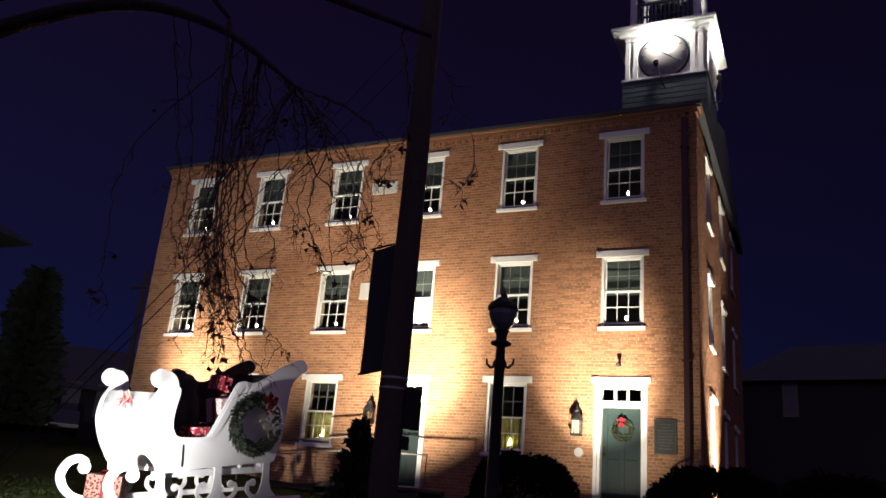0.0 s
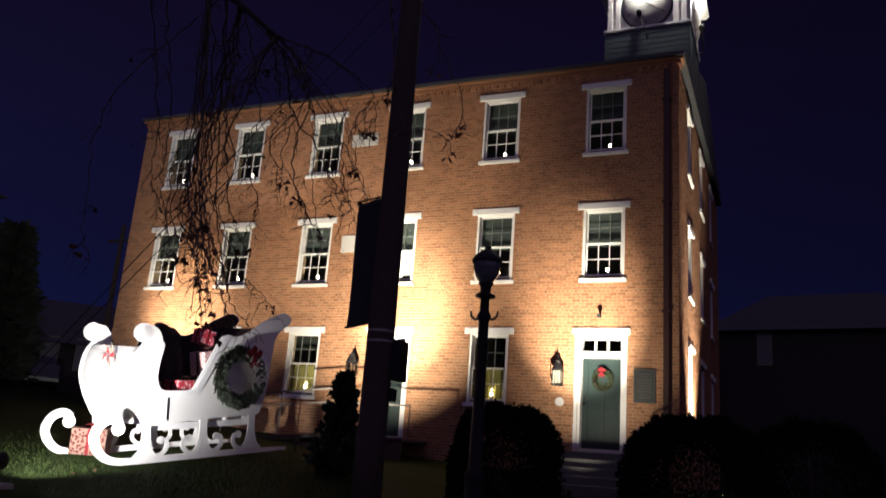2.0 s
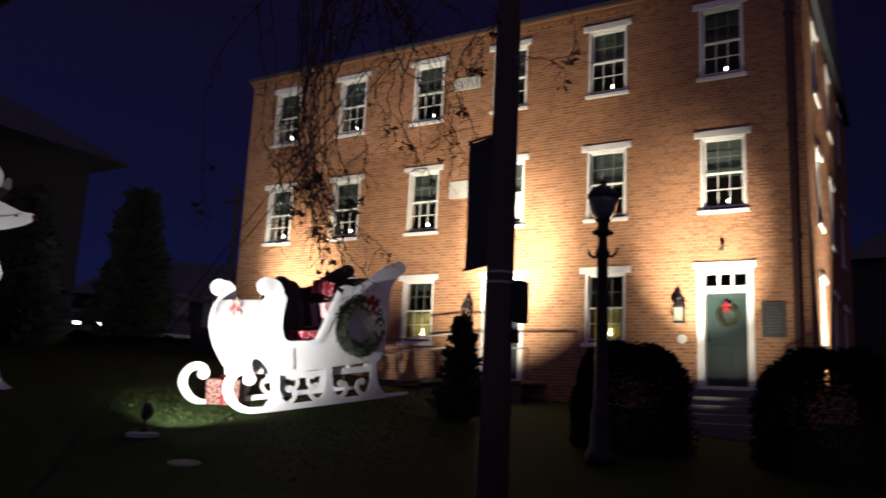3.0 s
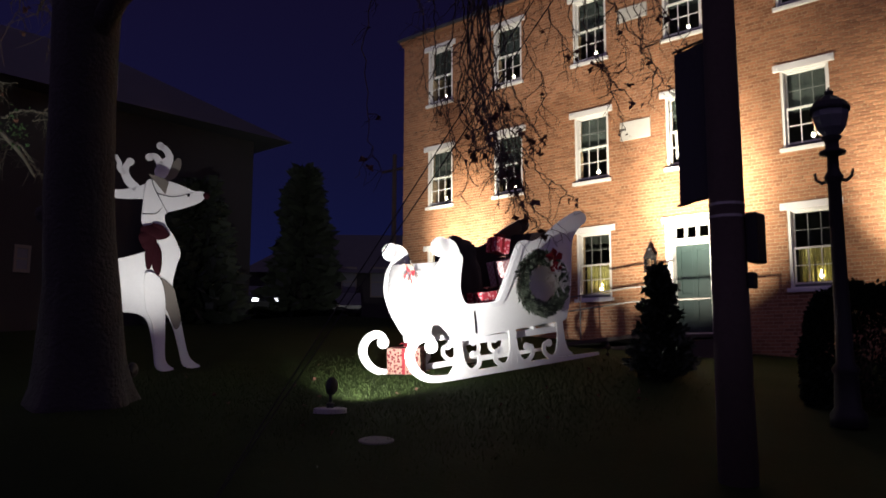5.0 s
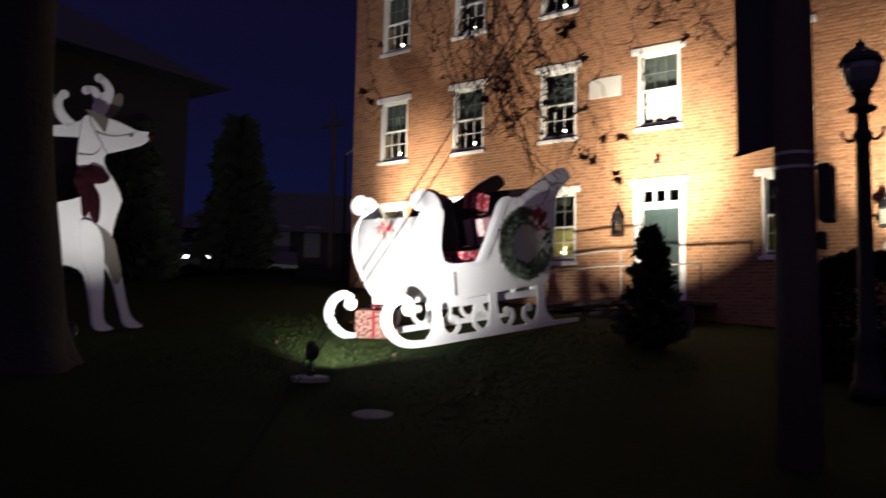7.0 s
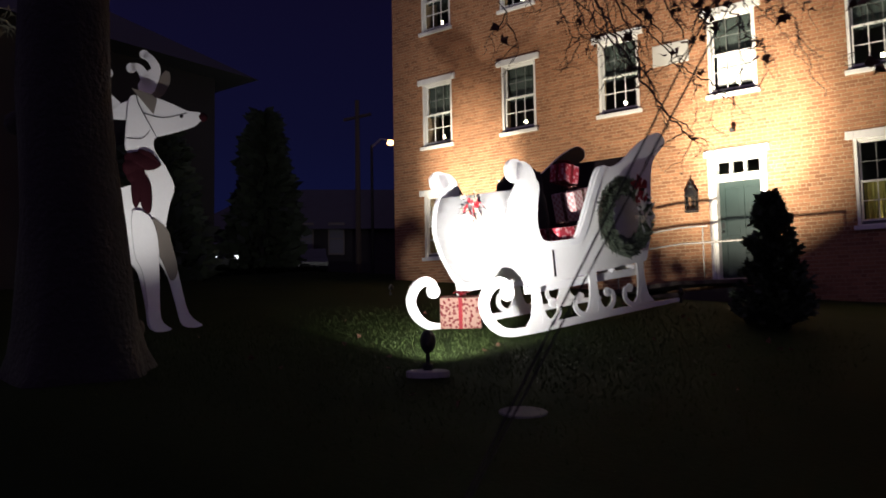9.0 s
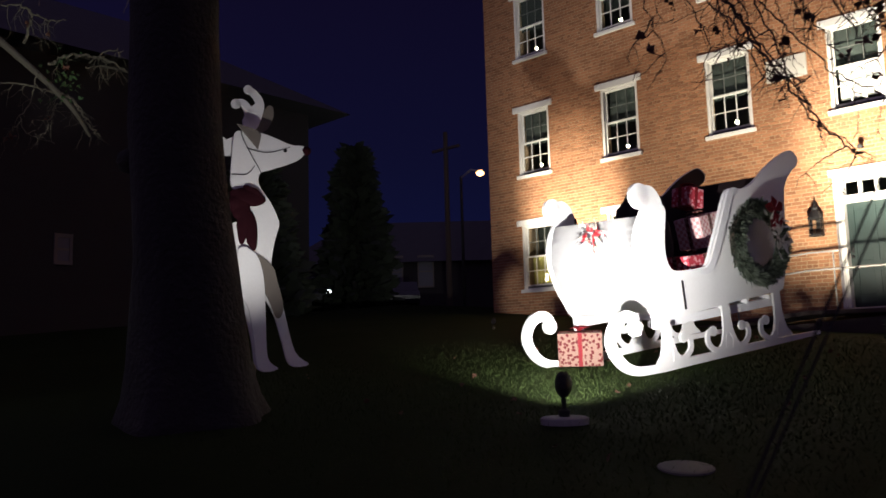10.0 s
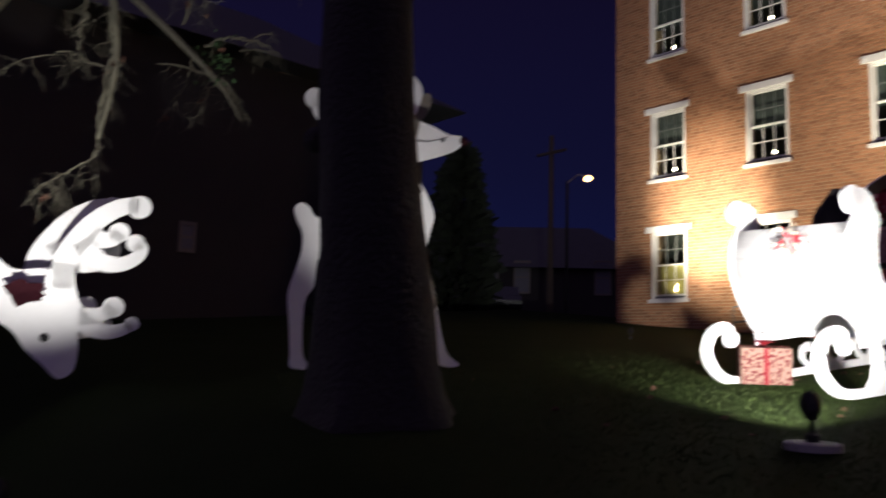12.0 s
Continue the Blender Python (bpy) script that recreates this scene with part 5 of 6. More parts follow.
def trunk_mesh():
    bm = bmesh.new()
    prof = [(-0.2, 0.76, 0.2), (0.0, 0.66, 0.19), (0.2, 0.585, 0.17), (0.5, 0.535, 0.14), (0.95, 0.49, 0.115), (1.5, 0.455, 0.075), (1.8, 0.445, 0.045), (2.2, 0.43, 0.015), (2.8, 0.415, -0.03), (3.8, 0.4, -0.06), (4.8, 0.41, -0.08), (5.6, 0.42, -0.1), (6.4, 0.34, -0.1), (7.4, 0.24, -0.1), (8.6, 0.12, -0.1)]
    segs = 40
    rings = []
    for hgt, r, lean in prof:
        ring = []
        for k in range(segs):
            a = 2 * math.pi * k / segs
            flare = 1 + (0.12 * max(0, 0.7 - hgt)) * math.sin(5 * a + 1)
            rr = 1.06 * r * flare * (1 + 0.05 * noise.noise((math.cos(a) * 2, math.sin(a) * 2, hgt * 0.8)) + 0.03 * noise.noise((math.cos(a) * 8, math.sin(a) * 8, hgt * 1.5)))
            ring.append(bm.verts.new((TRX + 0.8 * lean + rr * math.cos(a), TRY + 0.6 * lean + rr * math.sin(a), tz + hgt)))
        rings.append(ring)
    for a, b in zip(rings, rings[1:]):
        for k in range(segs):
            bm.faces.new((a[k], a[(k + 1) % segs], b[(k + 1) % segs], b[k]))
    bm.faces.new(rings[-1])
    bm.faces.new(rings[0][::-1])
    bmesh.ops.create_icosphere(bm, subdivisions=2, radius=0.13, matrix=Matrix.Translation((TRX - 0.42, TRY - 0.3, 3.5)))
    return bm


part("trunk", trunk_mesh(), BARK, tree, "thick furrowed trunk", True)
rng = random.Random(21)
tv, tf, ev, ef = [], [], [], []
limbs = [((TRX + 0.2, TRY, tz + 5.0), [(-9.6, 6.3, 7.4), (-7.2, 6.5, 8.0), (-5.6, 6.7, 7.6), (-4.2, 6.8, 6.8), (-2.9, 6.9, 6.1)], 0.17),
         ((TRX + 0.2, TRY + 0.1, tz + 5.4), [(-10, 7.0, 7.6), (-8.3, 7.6, 8.1), (-6.6, 7.8, 7.5), (-5.2, 7.8, 6.4)], 0.17),
         ((TRX + 0.1, TRY - 0.2, tz + 5.6), [(-9.8, 5.6, 7.8), (-7.6, 5.6, 8.0), (-5.8, 5.8, 7.2), (-4.6, 5.9, 6.0)], 0.16),
         ((TRX - 0.1, TRY + 0.2, tz + 5.9), [(-13.2, 6.9, 8.0), (-14.4, 6.8, 8.2), (-15.4, 6.8, 7.6)], 0.15)]
tips = []
for start, ctrl, r in limbs:
    pts = spline([start, *ctrl], 6)
    lv, lf = [], []
    tube(lv, lf, pts, [r * (1 - 0.88 * i / (len(pts) - 1)) for i in range(len(pts))], 8)
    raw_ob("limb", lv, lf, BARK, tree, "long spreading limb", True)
    tips.append(pts)


def droopers(pts, count, lo, lmin, lmax, leafy, spread):
    for _ in range(count):
        p = pts[rng.randrange(int(len(pts) * lo), len(pts))]
        d = Vector((rng.uniform(-1, 1) * spread, rng.uniform(-1, 1) * spread, rng.uniform(-0.6, 0.35)))
        ln = rng.uniform(lmin, lmax)
        a, r = grow(rng, p, d, ln, rng.uniform(0.009, 0.016), rng.uniform(0.05, 0.3), 16, 0.3)
        tube(tv, tf, a, [max(0.004, q) for q in r], 5)
        for k in range(rng.randrange(9, 17)):
            i = rng.randrange(3, len(a))
            b, r2 = grow(rng, a[i], (rng.uniform(-1, 1), rng.uniform(-1, 1), rng.uniform(-0.9, 0.5)), ln * rng.uniform(0.12, 0.4), 0.008, 0.16, 8, 0.35)
            tube(tv, tf, b, [max(0.0026, q) for q in r2], 4)
            if rng.random() < leafy:
                for _ in range(rng.randrange(1, 5)):
                    leaf_quad(rng, ev, ef, b[-1] + Vector((rng.uniform(-0.03, 0.03),) * 3), rng.uniform(0.06, 0.1))
        if rng.random() < leafy:
            for _ in range(rng.randrange(3, 7)):
                leaf_quad(rng, ev, ef, a[-1] + Vector((rng.uniform(-0.05, 0.05), rng.uniform(-0.05, 0.05), rng.uniform(-0.06, 0.04))), rng.uniform(0.07, 0.12))


def kinked(pts, amount):
    return [p + Vector((rng.gauss(0, amount), rng.gauss(0, amount), rng.gauss(0, amount * 0.6))) for p in pts]


def strand(way, radius, side, leafy, reach=0.75, twig=0.0075):
    """One long hanging branch along a way of points, with crooked side twigs that fork again."""
    way = [Vector(p) for p in way]
    pts = kinked(spline(way, 8), 0.017)
    n = len(pts)
    tube(tv, tf, pts, [radius * (1 - 0.55 * i / (n - 1)) for i in range(n)], 5)
    for _ in range(side):
        i = rng.randrange(3, n)
        d = Vector((rng.uniform(-1, 1), rng.uniform(-1, 1), rng.uniform(-1.4, 0.2)))
        b, r2 = grow(rng, pts[i], d, rng.uniform(0.15, reach), twig, 0.12, 11, 0.42)
        tube(tv, tf, b, [max(twig * 0.4, q) for q in r2], 4)
        for _ in range(3):
            k = rng.randrange(2, len(b))
            c, r3 = grow(rng, b[k], (rng.uniform(-1, 1), rng.uniform(-1, 1), rng.uniform(-1.2, 0.3)), rng.uniform(0.08, 0.32), twig * 0.64, 0.1, 6, 0.45)
            tube(tv, tf, c, [max(twig * 0.35, q) for q in r3], 4)
        if rng.random() < leafy:
            for _ in range(rng.randrange(2, 6)):
                leaf_quad(rng, ev, ef, b[-1] + Vector((rng.uniform(-0.03, 0.03), rng.uniform(-0.03, 0.03), rng.uniform(-0.03, 0.03))), rng.uniform(0.05, 0.085))
    if rng.random() < leafy * 5:
        for _ in range(rng.randrange(2, 5)):
            leaf_quad(rng, ev, ef, pts[-1] + Vector((rng.uniform(-0.06, 0.06), rng.uniform(-0.06, 0.06), rng.uniform(-0.07, 0.03))), rng.uniform(0.06, 0.11))


def hung(way, radius, side, leafy, reach, extra=1, twig=0.0075):
    """A strand that starts at the nearest point of a limb, with finer companions beside it."""
    way = [Vector(p) for p in way]
    top = min((p for pts in tips[:3] for p in pts[6:]), key=lambda p: (p - way[0]).length + 3 * max(0, way[0].z + 0.3 - p.z))
    strand([top, top.lerp(way[0], 0.55) + Vector((0, 0, 0.12)), *way], radius, side, leafy, reach, twig)
    for _ in range(extra):
        off, cut = Vector((rng.gauss(-0.05, 0.26), rng.gauss(0, 0.3), rng.uniform(0.0, 0.4))), rng.uniform(0.3, 1.0)
        mates = [p + off * (0.4 + 0.6 * k / len(way)) + Vector((rng.gauss(0, 0.05), 0, rng.gauss(0, 0.04))) for k, p in enumerate(way)]
        mates[-1] = mates[-2].lerp(mates[-1], cut)
        strand([top, top.lerp(mates[0], 0.6) + Vector((rng.gauss(0, 0.1), 0, 0.1)), *mates], radius * 0.75, side // 2, leafy, reach, twig)


# the sweep towards the hall
hung([(-7.77, 9.7, 5.31), (-7.56, 9.7, 4.7), (-7.3, 9.7, 4.16), (-6.98, 9.7, 3.64), (-6.75, 9.7, 3.29), (-6.58, 9.7, 3.12)], 0.017, 16, 0.1, 0.6, 2)
hung([(-7.55, 9.9, 5.31), (-7.38, 9.9, 4.65), (-7.19, 9.9, 4.07), (-7.0, 9.9, 3.65)], 0.013, 14, 0.15, 0.5)
hung([(-7.62, 9.3, 4.89), (-7.39, 9.3, 4.37), (-7.06, 9.3, 3.92), (-6.86, 9.3, 3.74)], 0.011, 12, 0.1, 0.5)
hung([(-6.71, 8.6, 4.57), (-6.6, 8.6, 4.14), (-6.38, 8.6, 3.7)], 0.012, 14, 0.2, 0.5)
# the cluster that hangs lowest, nearest the pavement
hung([(-4.95, 6.45, 4.01), (-4.76, 6.45, 3.56), (-4.63, 6.45, 3.11), (-4.57, 6.45, 2.72)], 0.006, 6, 0.35, 0.28, 0, 0.004)
hung([(-4.55, 6.15, 3.81), (-4.39, 6.15, 3.44), (-4.28, 6.15, 3.0), (-4.21, 6.15, 2.68)], 0.006, 5, 0.35, 0.25, 0, 0.004)
hung([(-5.36, 6.9, 4.29), (-5.18, 6.9, 3.64), (-5.01, 6.9, 3.1), (-4.86, 6.9, 2.64)], 0.007, 9, 0.1, 0.4, 1, 0.004)
hung([(-4.82, 6.5, 3.99), (-4.67, 6.5, 3.41), (-4.55, 6.5, 3.0), (-4.38, 6.5, 2.56)], 0.006, 7, 0.1, 0.3, 0, 0.004)
hung([(-5.83, 7.4, 4.67), (-5.65, 7.4, 3.89), (-5.48, 7.4, 3.42), (-5.34, 7.4, 3.16)], 0.012, 14, 0.15, 0.5, 2)
hung([(-6.48, 8.4, 6.01), (-6.54, 8.4, 5.13), (-6.45, 8.4, 4.35), (-6.17, 8.4, 3.67)], 0.016, 18, 0.1, 0.6, 2)
hung([(-7.98, 9.2, 6.14), (-7.99, 9.2, 5.29), (-7.79, 9.2, 4.67), (-7.54, 9.2, 4.15)], 0.011, 14, 0.1, 0.5, 0)
hung([(-7.24, 8.8, 5.98), (-7.42, 8.8, 5.27), (-7.33, 8.8, 4.36), (-6.92, 8.8, 3.6)], 0.011, 14, 0.1, 0.5, 0)
hung([(-6.72, 8.9, 6.01), (-6.43, 8.9, 5.31), (-6.56, 8.9, 4.59), (-6.13, 8.9, 3.91)], 0.011, 14, 0.1, 0.5, 0)
hung([(-6.46, 9.3, 6.2), (-6.57, 9.3, 5.47), (-6.29, 9.3, 4.86), (-6.41, 9.3, 4.46)], 0.011, 14, 0.1, 0.5, 0)
hung([(-8.38, 9.4, 6.13), (-8.39, 9.4, 5.57), (-8.11, 9.4, 4.92)], 0.011, 14, 0.1, 0.5, 0)
hung([(-5.89, 9.0, 6.04), (-6.0, 9.0, 5.55), (-5.68, 9.0, 4.96)], 0.011, 14, 0.1, 0.5, 0)
# shorter sprays further along the limbs
hung([(-5.96, 9.9, 6.4), (-5.85, 9.9, 5.42), (-5.71, 9.9, 4.8), (-5.54, 9.9, 4.25)], 0.010, 8, 0.2, 0.4, 0)
hung([(-5.74, 9.9, 6.27), (-5.57, 9.9, 5.36), (-5.42, 9.9, 4.84)], 0.010, 10, 0.25, 0.4)
hung([(-5.24, 9.4, 5.97), (-4.99, 9.4, 5.05), (-4.79, 9.4, 4.53), (-4.55, 9.4, 4.22)], 0.010, 12, 0.15, 0.45)
hung([(-5.41, 8.6, 5.81), (-5.0, 8.6, 5.3), (-4.77, 8.6, 4.94), (-4.48, 8.6, 4.38)], 0.014, 10, 0.15, 0.5, 0)
hung([(-4.89, 8.2, 5.76), (-5.03, 8.2, 4.99), (-4.77, 8.2, 4.34), (-4.48, 8.2, 3.95)], 0.012, 12, 0.25, 0.45)
hung([(-3.64, 8.0, 5.75), (-3.81, 8.0, 5.46), (-3.94, 8.0, 5.08)], 0.010, 8, 0.35, 0.3, 0)
hung([(-4.03, 8.2, 5.69), (-4.23, 8.2, 5.39), (-4.25, 8.2, 4.99), (-3.96, 8.2, 4.39)], 0.010, 12, 0.12, 0.45)
hung([(-7.4, 7.5, 5.6), (-7.35, 7.4, 4.5), (-7.2, 7.37, 3.72)], 0.010, 7, 0.3, 0.4, 0)
strand([(-2.9, 6.9, 6.0), (-2.55, 7.0, 5.3), (-2.3, 7.0, 4.55)], 0.008, 3, 0.6, 0.4)
strand([(-3.2, 6.9, 6.3), (-2.9, 6.75, 4.7), (-2.5, 6.65, 4.42), (-2.26, 6.64, 4.4)], 0.007, 3, 0.6, 0.3)
droopers(tips[3], 8, 0.3, 0.8, 1.6, 0.05, 0.9)
tagged(raw_ob("twig_spray", tv, tf, LIMB, tree, "fine drooping twigs"), kind="stuff")
tagged(raw_ob("leaf_scatter", ev, ef, DRYLEAF, tree, "few curled dry brown leaves"), kind="stuff")

tree = thing("bare_tree", Matrix(), "bare mossy tree with drooping branches lit from below", "tree")
tv, tf, ev, ef = [], [], [], []
bx, by = -20.6, 4.0
bz = ground_z(bx, by)
part("trunk", lathe(bmesh.new(), [(0.6, -0.3), (0.42, 0.4), (0.36, 2.5), (0.33, 5.0), (0.22, 7.5), (0.1, 9.5)], 20, Matrix.Translation((bx, by, bz))), BARK, tree, "mossy trunk", True)
tips = []
for hgt, ctrl, r in ((5.0, [(-19.6, 4.8, 7.2), (-18.4, 5.4, 7.5), (-17.6, 6.06, 6.67), (-17.0, 7.1, 5.57), (-16.9, 7.5, 5.0)], 0.13),
                     (5.6, [(-19.2, 4.4, 7.6), (-17.0, 4.6, 7.6), (-15.2, 4.5, 6.8), (-14.1, 4.5, 5.8), (-14.07, 4.59, 5.07), (-14.27, 4.73, 4.44), (-14.5, 4.69, 3.7)], 0.11),
                     (5.3, [(-21.4, 3.2, 7.4), (-22.4, 2.5, 8.6)], 0.1)):
    pts = spline([(bx, by, bz + hgt), *ctrl], 6)
    lv, lf = [], []
    tube(lv, lf, pts, [r * (1 - 0.85 * i / (len(pts) - 1)) for i in range(len(pts))], 8)
    raw_ob("limb", lv, lf, MOSS, tree, "mossy grey-green limb", True)
    tips.append(pts)
strand([(-16.96, 7.17, 5.6), (-16.95, 7.34, 5.42), (-16.96, 7.51, 5.17), (-16.93, 7.68, 5.03)], 0.026, 7, 0.03, 0.5, 0.0055)
strand([(-16.96, 7.17, 5.6), (-17.03, 6.97, 5.63), (-17.13, 6.62, 5.69), (-17.24, 6.29, 5.68)], 0.02, 6, 0.03, 0.5, 0.0055)
strand([(-16.96, 7.17, 5.6), (-17.09, 7.02, 5.37), (-17.22, 6.94, 5.04), (-17.27, 6.84, 4.98)], 0.014, 5, 0.03, 0.4, 0.0055)
strand([(-16.93, 6.87, 6.02), (-16.81, 7.06, 6.16), (-16.69, 7.31, 6.21), (-16.61, 7.53, 6.19), (-16.55, 7.72, 6.13), (-16.53, 7.84, 6.04)], 0.024, 9, 0.03, 0.5, 0.0055)
strand([(-16.7, 7.37, 6.11), (-16.58, 7.52, 6.26), (-16.46, 7.72, 6.36)], 0.016, 5, 0.03, 0.4, 0.0055)
strand([(-16.75, 7.34, 6.03), (-16.61, 7.64, 6.07), (-16.52, 7.84, 6.06)], 0.014, 5, 0.03, 0.4, 0.0055)
strand([(-17.02, 6.74, 5.91), (-17.13, 6.72, 5.6), (-17.28, 6.62, 5.2), (-17.38, 6.5, 4.99)], 0.014, 6, 0.03, 0.5, 0.0055)
strand([(-16.96, 6.52, 6.28), (-16.79, 6.54, 6.69), (-16.81, 6.38, 6.76), (-16.9, 6.14, 6.74)], 0.022, 7, 0.03, 0.5, 0.0055)
strand([(-16.79, 6.54, 6.69), (-16.73, 6.77, 6.64), (-16.65, 6.96, 6.66)], 0.014, 5, 0.03, 0.4, 0.0055)
strand([(-14.2, 4.66, 4.6), (-14.44, 4.68, 3.97), (-14.54, 4.69, 3.56), (-14.68, 4.41, 3.29), (-14.76, 4.23, 3.12)], 0.016, 22, 0.05, 0.4, 0.004)
strand([(-14.05, 4.5, 5.7), (-14.07, 4.59, 5.07), (-14.19, 4.62, 4.75), (-14.27, 4.73, 4.44)], 0.02, 26, 0.05, 0.4, 0.004)
strand([(-14.3, 4.45, 5.95), (-14.42, 4.46, 5.15), (-14.56, 4.45, 4.81), (-14.65, 4.47, 4.53)], 0.02, 16, 0.05, 0.35, 0.004)
strand([(-14.3, 4.7, 4.37), (-14.46, 4.36, 4.54), (-14.58, 4.02, 4.45), (-14.7, 3.75, 4.23)], 0.01, 8, 0.05, 0.4, 0.004)
gv, gf = [], []
for _ in range(70):
    leaf_quad(rng, gv, gf, Vector((-17.0 + rng.gauss(0, 0.14), 7.15 + rng.gauss(0, 0.16), 5.85 + rng.gauss(0, 0.2))), rng.uniform(0.05, 0.11))
tagged(raw_ob("green_leaves", gv, gf, IVY, tree, "small patch of green leaves on a limb"), kind="stuff")
tagged(raw_ob("twig_spray", tv, tf, MOSS, tree, "fine drooping twigs"), kind="stuff")
tagged(raw_ob("leaf_scatter", ev, ef, DRYLEAF, tree, "few curled dry brown leaves"), kind="stuff")


def shrub(name, x, y, w, hgt, count, label, category, seed, cone=False, material=HEDGE, size=0.07):
    rng = random.Random(seed)
    z = ground_z(x, y)
    s = thing(name, Matrix.Translation((x, y, z)), label, category)
    v, f = [], []
    for k in range(7):
        a = rng.uniform(0, 6.28)
        pts, rad = grow(rng, (0.05 * math.cos(a), 0.05 * math.sin(a), -0.05), (math.cos(a) * 0.4, math.sin(a) * 0.4, 1), hgt * 0.75, 0.025, -0.02, 6, 0.2)
        if cone and k:
            continue
        if cone:
            pts, rad = [Vector((0, 0, q * hgt * 1.02 / 6 - 0.05)) for q in range(7)], [0.03 - 0.0045 * q for q in range(7)]
        tube(v, f, pts, rad, 6)
    tagged(raw_ob("stem", v, f, LIMB, s), kind="stuff")

    boughs = [(hb, rng.uniform(0, 6.283), 0.06 + w / 2 * (1 - hb / hgt) ** 0.8 * rng.uniform(0.6, 1.15)) for hb in [hgt * 0.97 * rng.random() ** 1.3 for _ in range(190)]]

    def pick():
        while True:
            a, t = rng.uniform(0, 6.283), rng.random()
            if cone:
                hb, a, ln = rng.choice(boughs)
                p = Vector((ln * t * math.cos(a), ln * t * math.sin(a), hb + ln * t * 0.45 + rng.gauss(0, 0.03)))
                return p, Vector((math.cos(a) + rng.uniform(-0.8, 0.8), math.sin(a) + rng.uniform(-0.8, 0.8), rng.uniform(-0.3, 1.0)))
            el = rng.uniform(-1.0, 1.57)
            r = rng.uniform(0.8, 1.0) * (1 + 0.14 * noise.noise((math.cos(a) * 2.2, math.sin(a) * 2.2, el * 2.5 + seed)))
            p = Vector((w / 2 * r * math.cos(el) ** 0.55 * math.cos(a), w / 2 * r * math.cos(el) ** 0.55 * math.sin(a), hgt * (0.42 + 0.58 * r * math.sin(el)))) if el > 0 else Vector((w / 2 * r * math.cos(a), w / 2 * r * math.sin(a), hgt * 0.42 * rng.random()))
            return p, Vector((math.cos(a), math.sin(a), math.sin(el) + rng.uniform(-0.5, 0.6)))

    v, f = needles(rng, count, pick, size, size * 0.3)
    tagged(raw_ob("foliage", v, f, material, s), kind="stuff")
    return s


shrub("evergreen_sapling", -6.87, 13.2, 0.86, 1.74, 13000, "small dark conical evergreen on the lawn", "conifer", 4, True, NEEDLE, 0.1)
shrub("round_bush", -3.95, 13.5, 1.75, 1.6, 22000, "dense dark rounded hedge bush beside the steps", "bush", 5)
shrub("round_bush", -1.05, 14.2, 2.3, 1.75, 22000, "wide dark clipped hedge bush beside the steps", "bush", 6)
shrub("round_bush", 0.7, 17.2, 2.2, 1.9, 14000, "dark hedge bush near the corner of the building", "bush", 7)

# ---- far houses, cars and trees ----


def house(m, w, d, hgt, roof_h, label, windows, e=0.4):
    hs = thing("house", m, label, "house", "houses in the distance")
    part("wall", boxes((-w / 2, w / 2, 0, d, -1, hgt)), DARKWALL, hs)
    bm = bmesh.new()
    a = [bm.verts.new((x, y, z)) for x, y, z in ((-w / 2 - e, -e, hgt), (w / 2 + e, -e, hgt), (w / 2 + e, d + e, hgt), (-w / 2 - e, d + e, hgt), (-w / 2 + w * 0.22, d / 2, hgt + roof_h), (w / 2 - w * 0.22, d / 2, hgt + roof_h))]
    for q in ((0, 1, 5, 4), (1, 2, 5), (2, 3, 4, 5), (3, 0, 4), (0, 3, 2, 1)):
        bm.faces.new([a[i] for i in q])
    part("roof", bm, ROOF, hs)
    for x, z, ww, hh in windows:
        wn = part("window", boxes((x - ww / 2 - 0.08, x + ww / 2 + 0.08, -0.06, 0.02, z - 0.1, z), (x - ww / 2 - 0.08, x - ww / 2, -0.05, 0.02, z, z + hh), (x + ww / 2, x + ww / 2 + 0.08, -0.05, 0.02, z, z + hh), (x - ww / 2 - 0.08, x + ww / 2 + 0.08, -0.06, 0.02, z + hh, z + hh + 0.1), (x - ww / 2, x + ww / 2, -0.04, 0.0, z + hh / 2 - 0.03, z + hh / 2 + 0.03)), DIM_BOARD, hs)
        part("pane", boxes((x - ww / 2, x + ww / 2, -0.02, -0.012, z, z + hh)), HOUSEGLASS, wn)
    return hs


def facing(x, y, z):
    a = math.atan2(y - 1.8, x + 4)
    return Matrix.Translation((x, y, z)) @ Matrix.Rotation(a - math.pi / 2, 4, "Z")


house(Matrix.Translation((-25.6, 9.6, 1.2)) @ Matrix.Rotation(radians(90), 4, "Z"), 17.4, 9.5, 8.2, 3.6, "tall dark house with a hipped roof against the night sky", [(0.9, 2.85, 0.3, 0.6)], 1.0)
house(facing(-37.5, 35.5, 2.0), 16, 8, 4.6, 3.0, "long dark house with a row of pale windows", [(-3.5, 3.2, 0.8, 1.7), (-1.6, 3.2, 0.8, 1.7), (0.2, 3.2, 0.8, 1.7), (4.8, 3.2, 0.8, 1.8)])
house(Matrix.Translation((1.5, 40, 1.0)) @ Matrix.Rotation(radians(-8), 4, "Z"), 9, 8, 7.5, 2.5, "dark house beyond the corner with a pale window", [(-2.1, 6.0, 0.5, 1.5)])


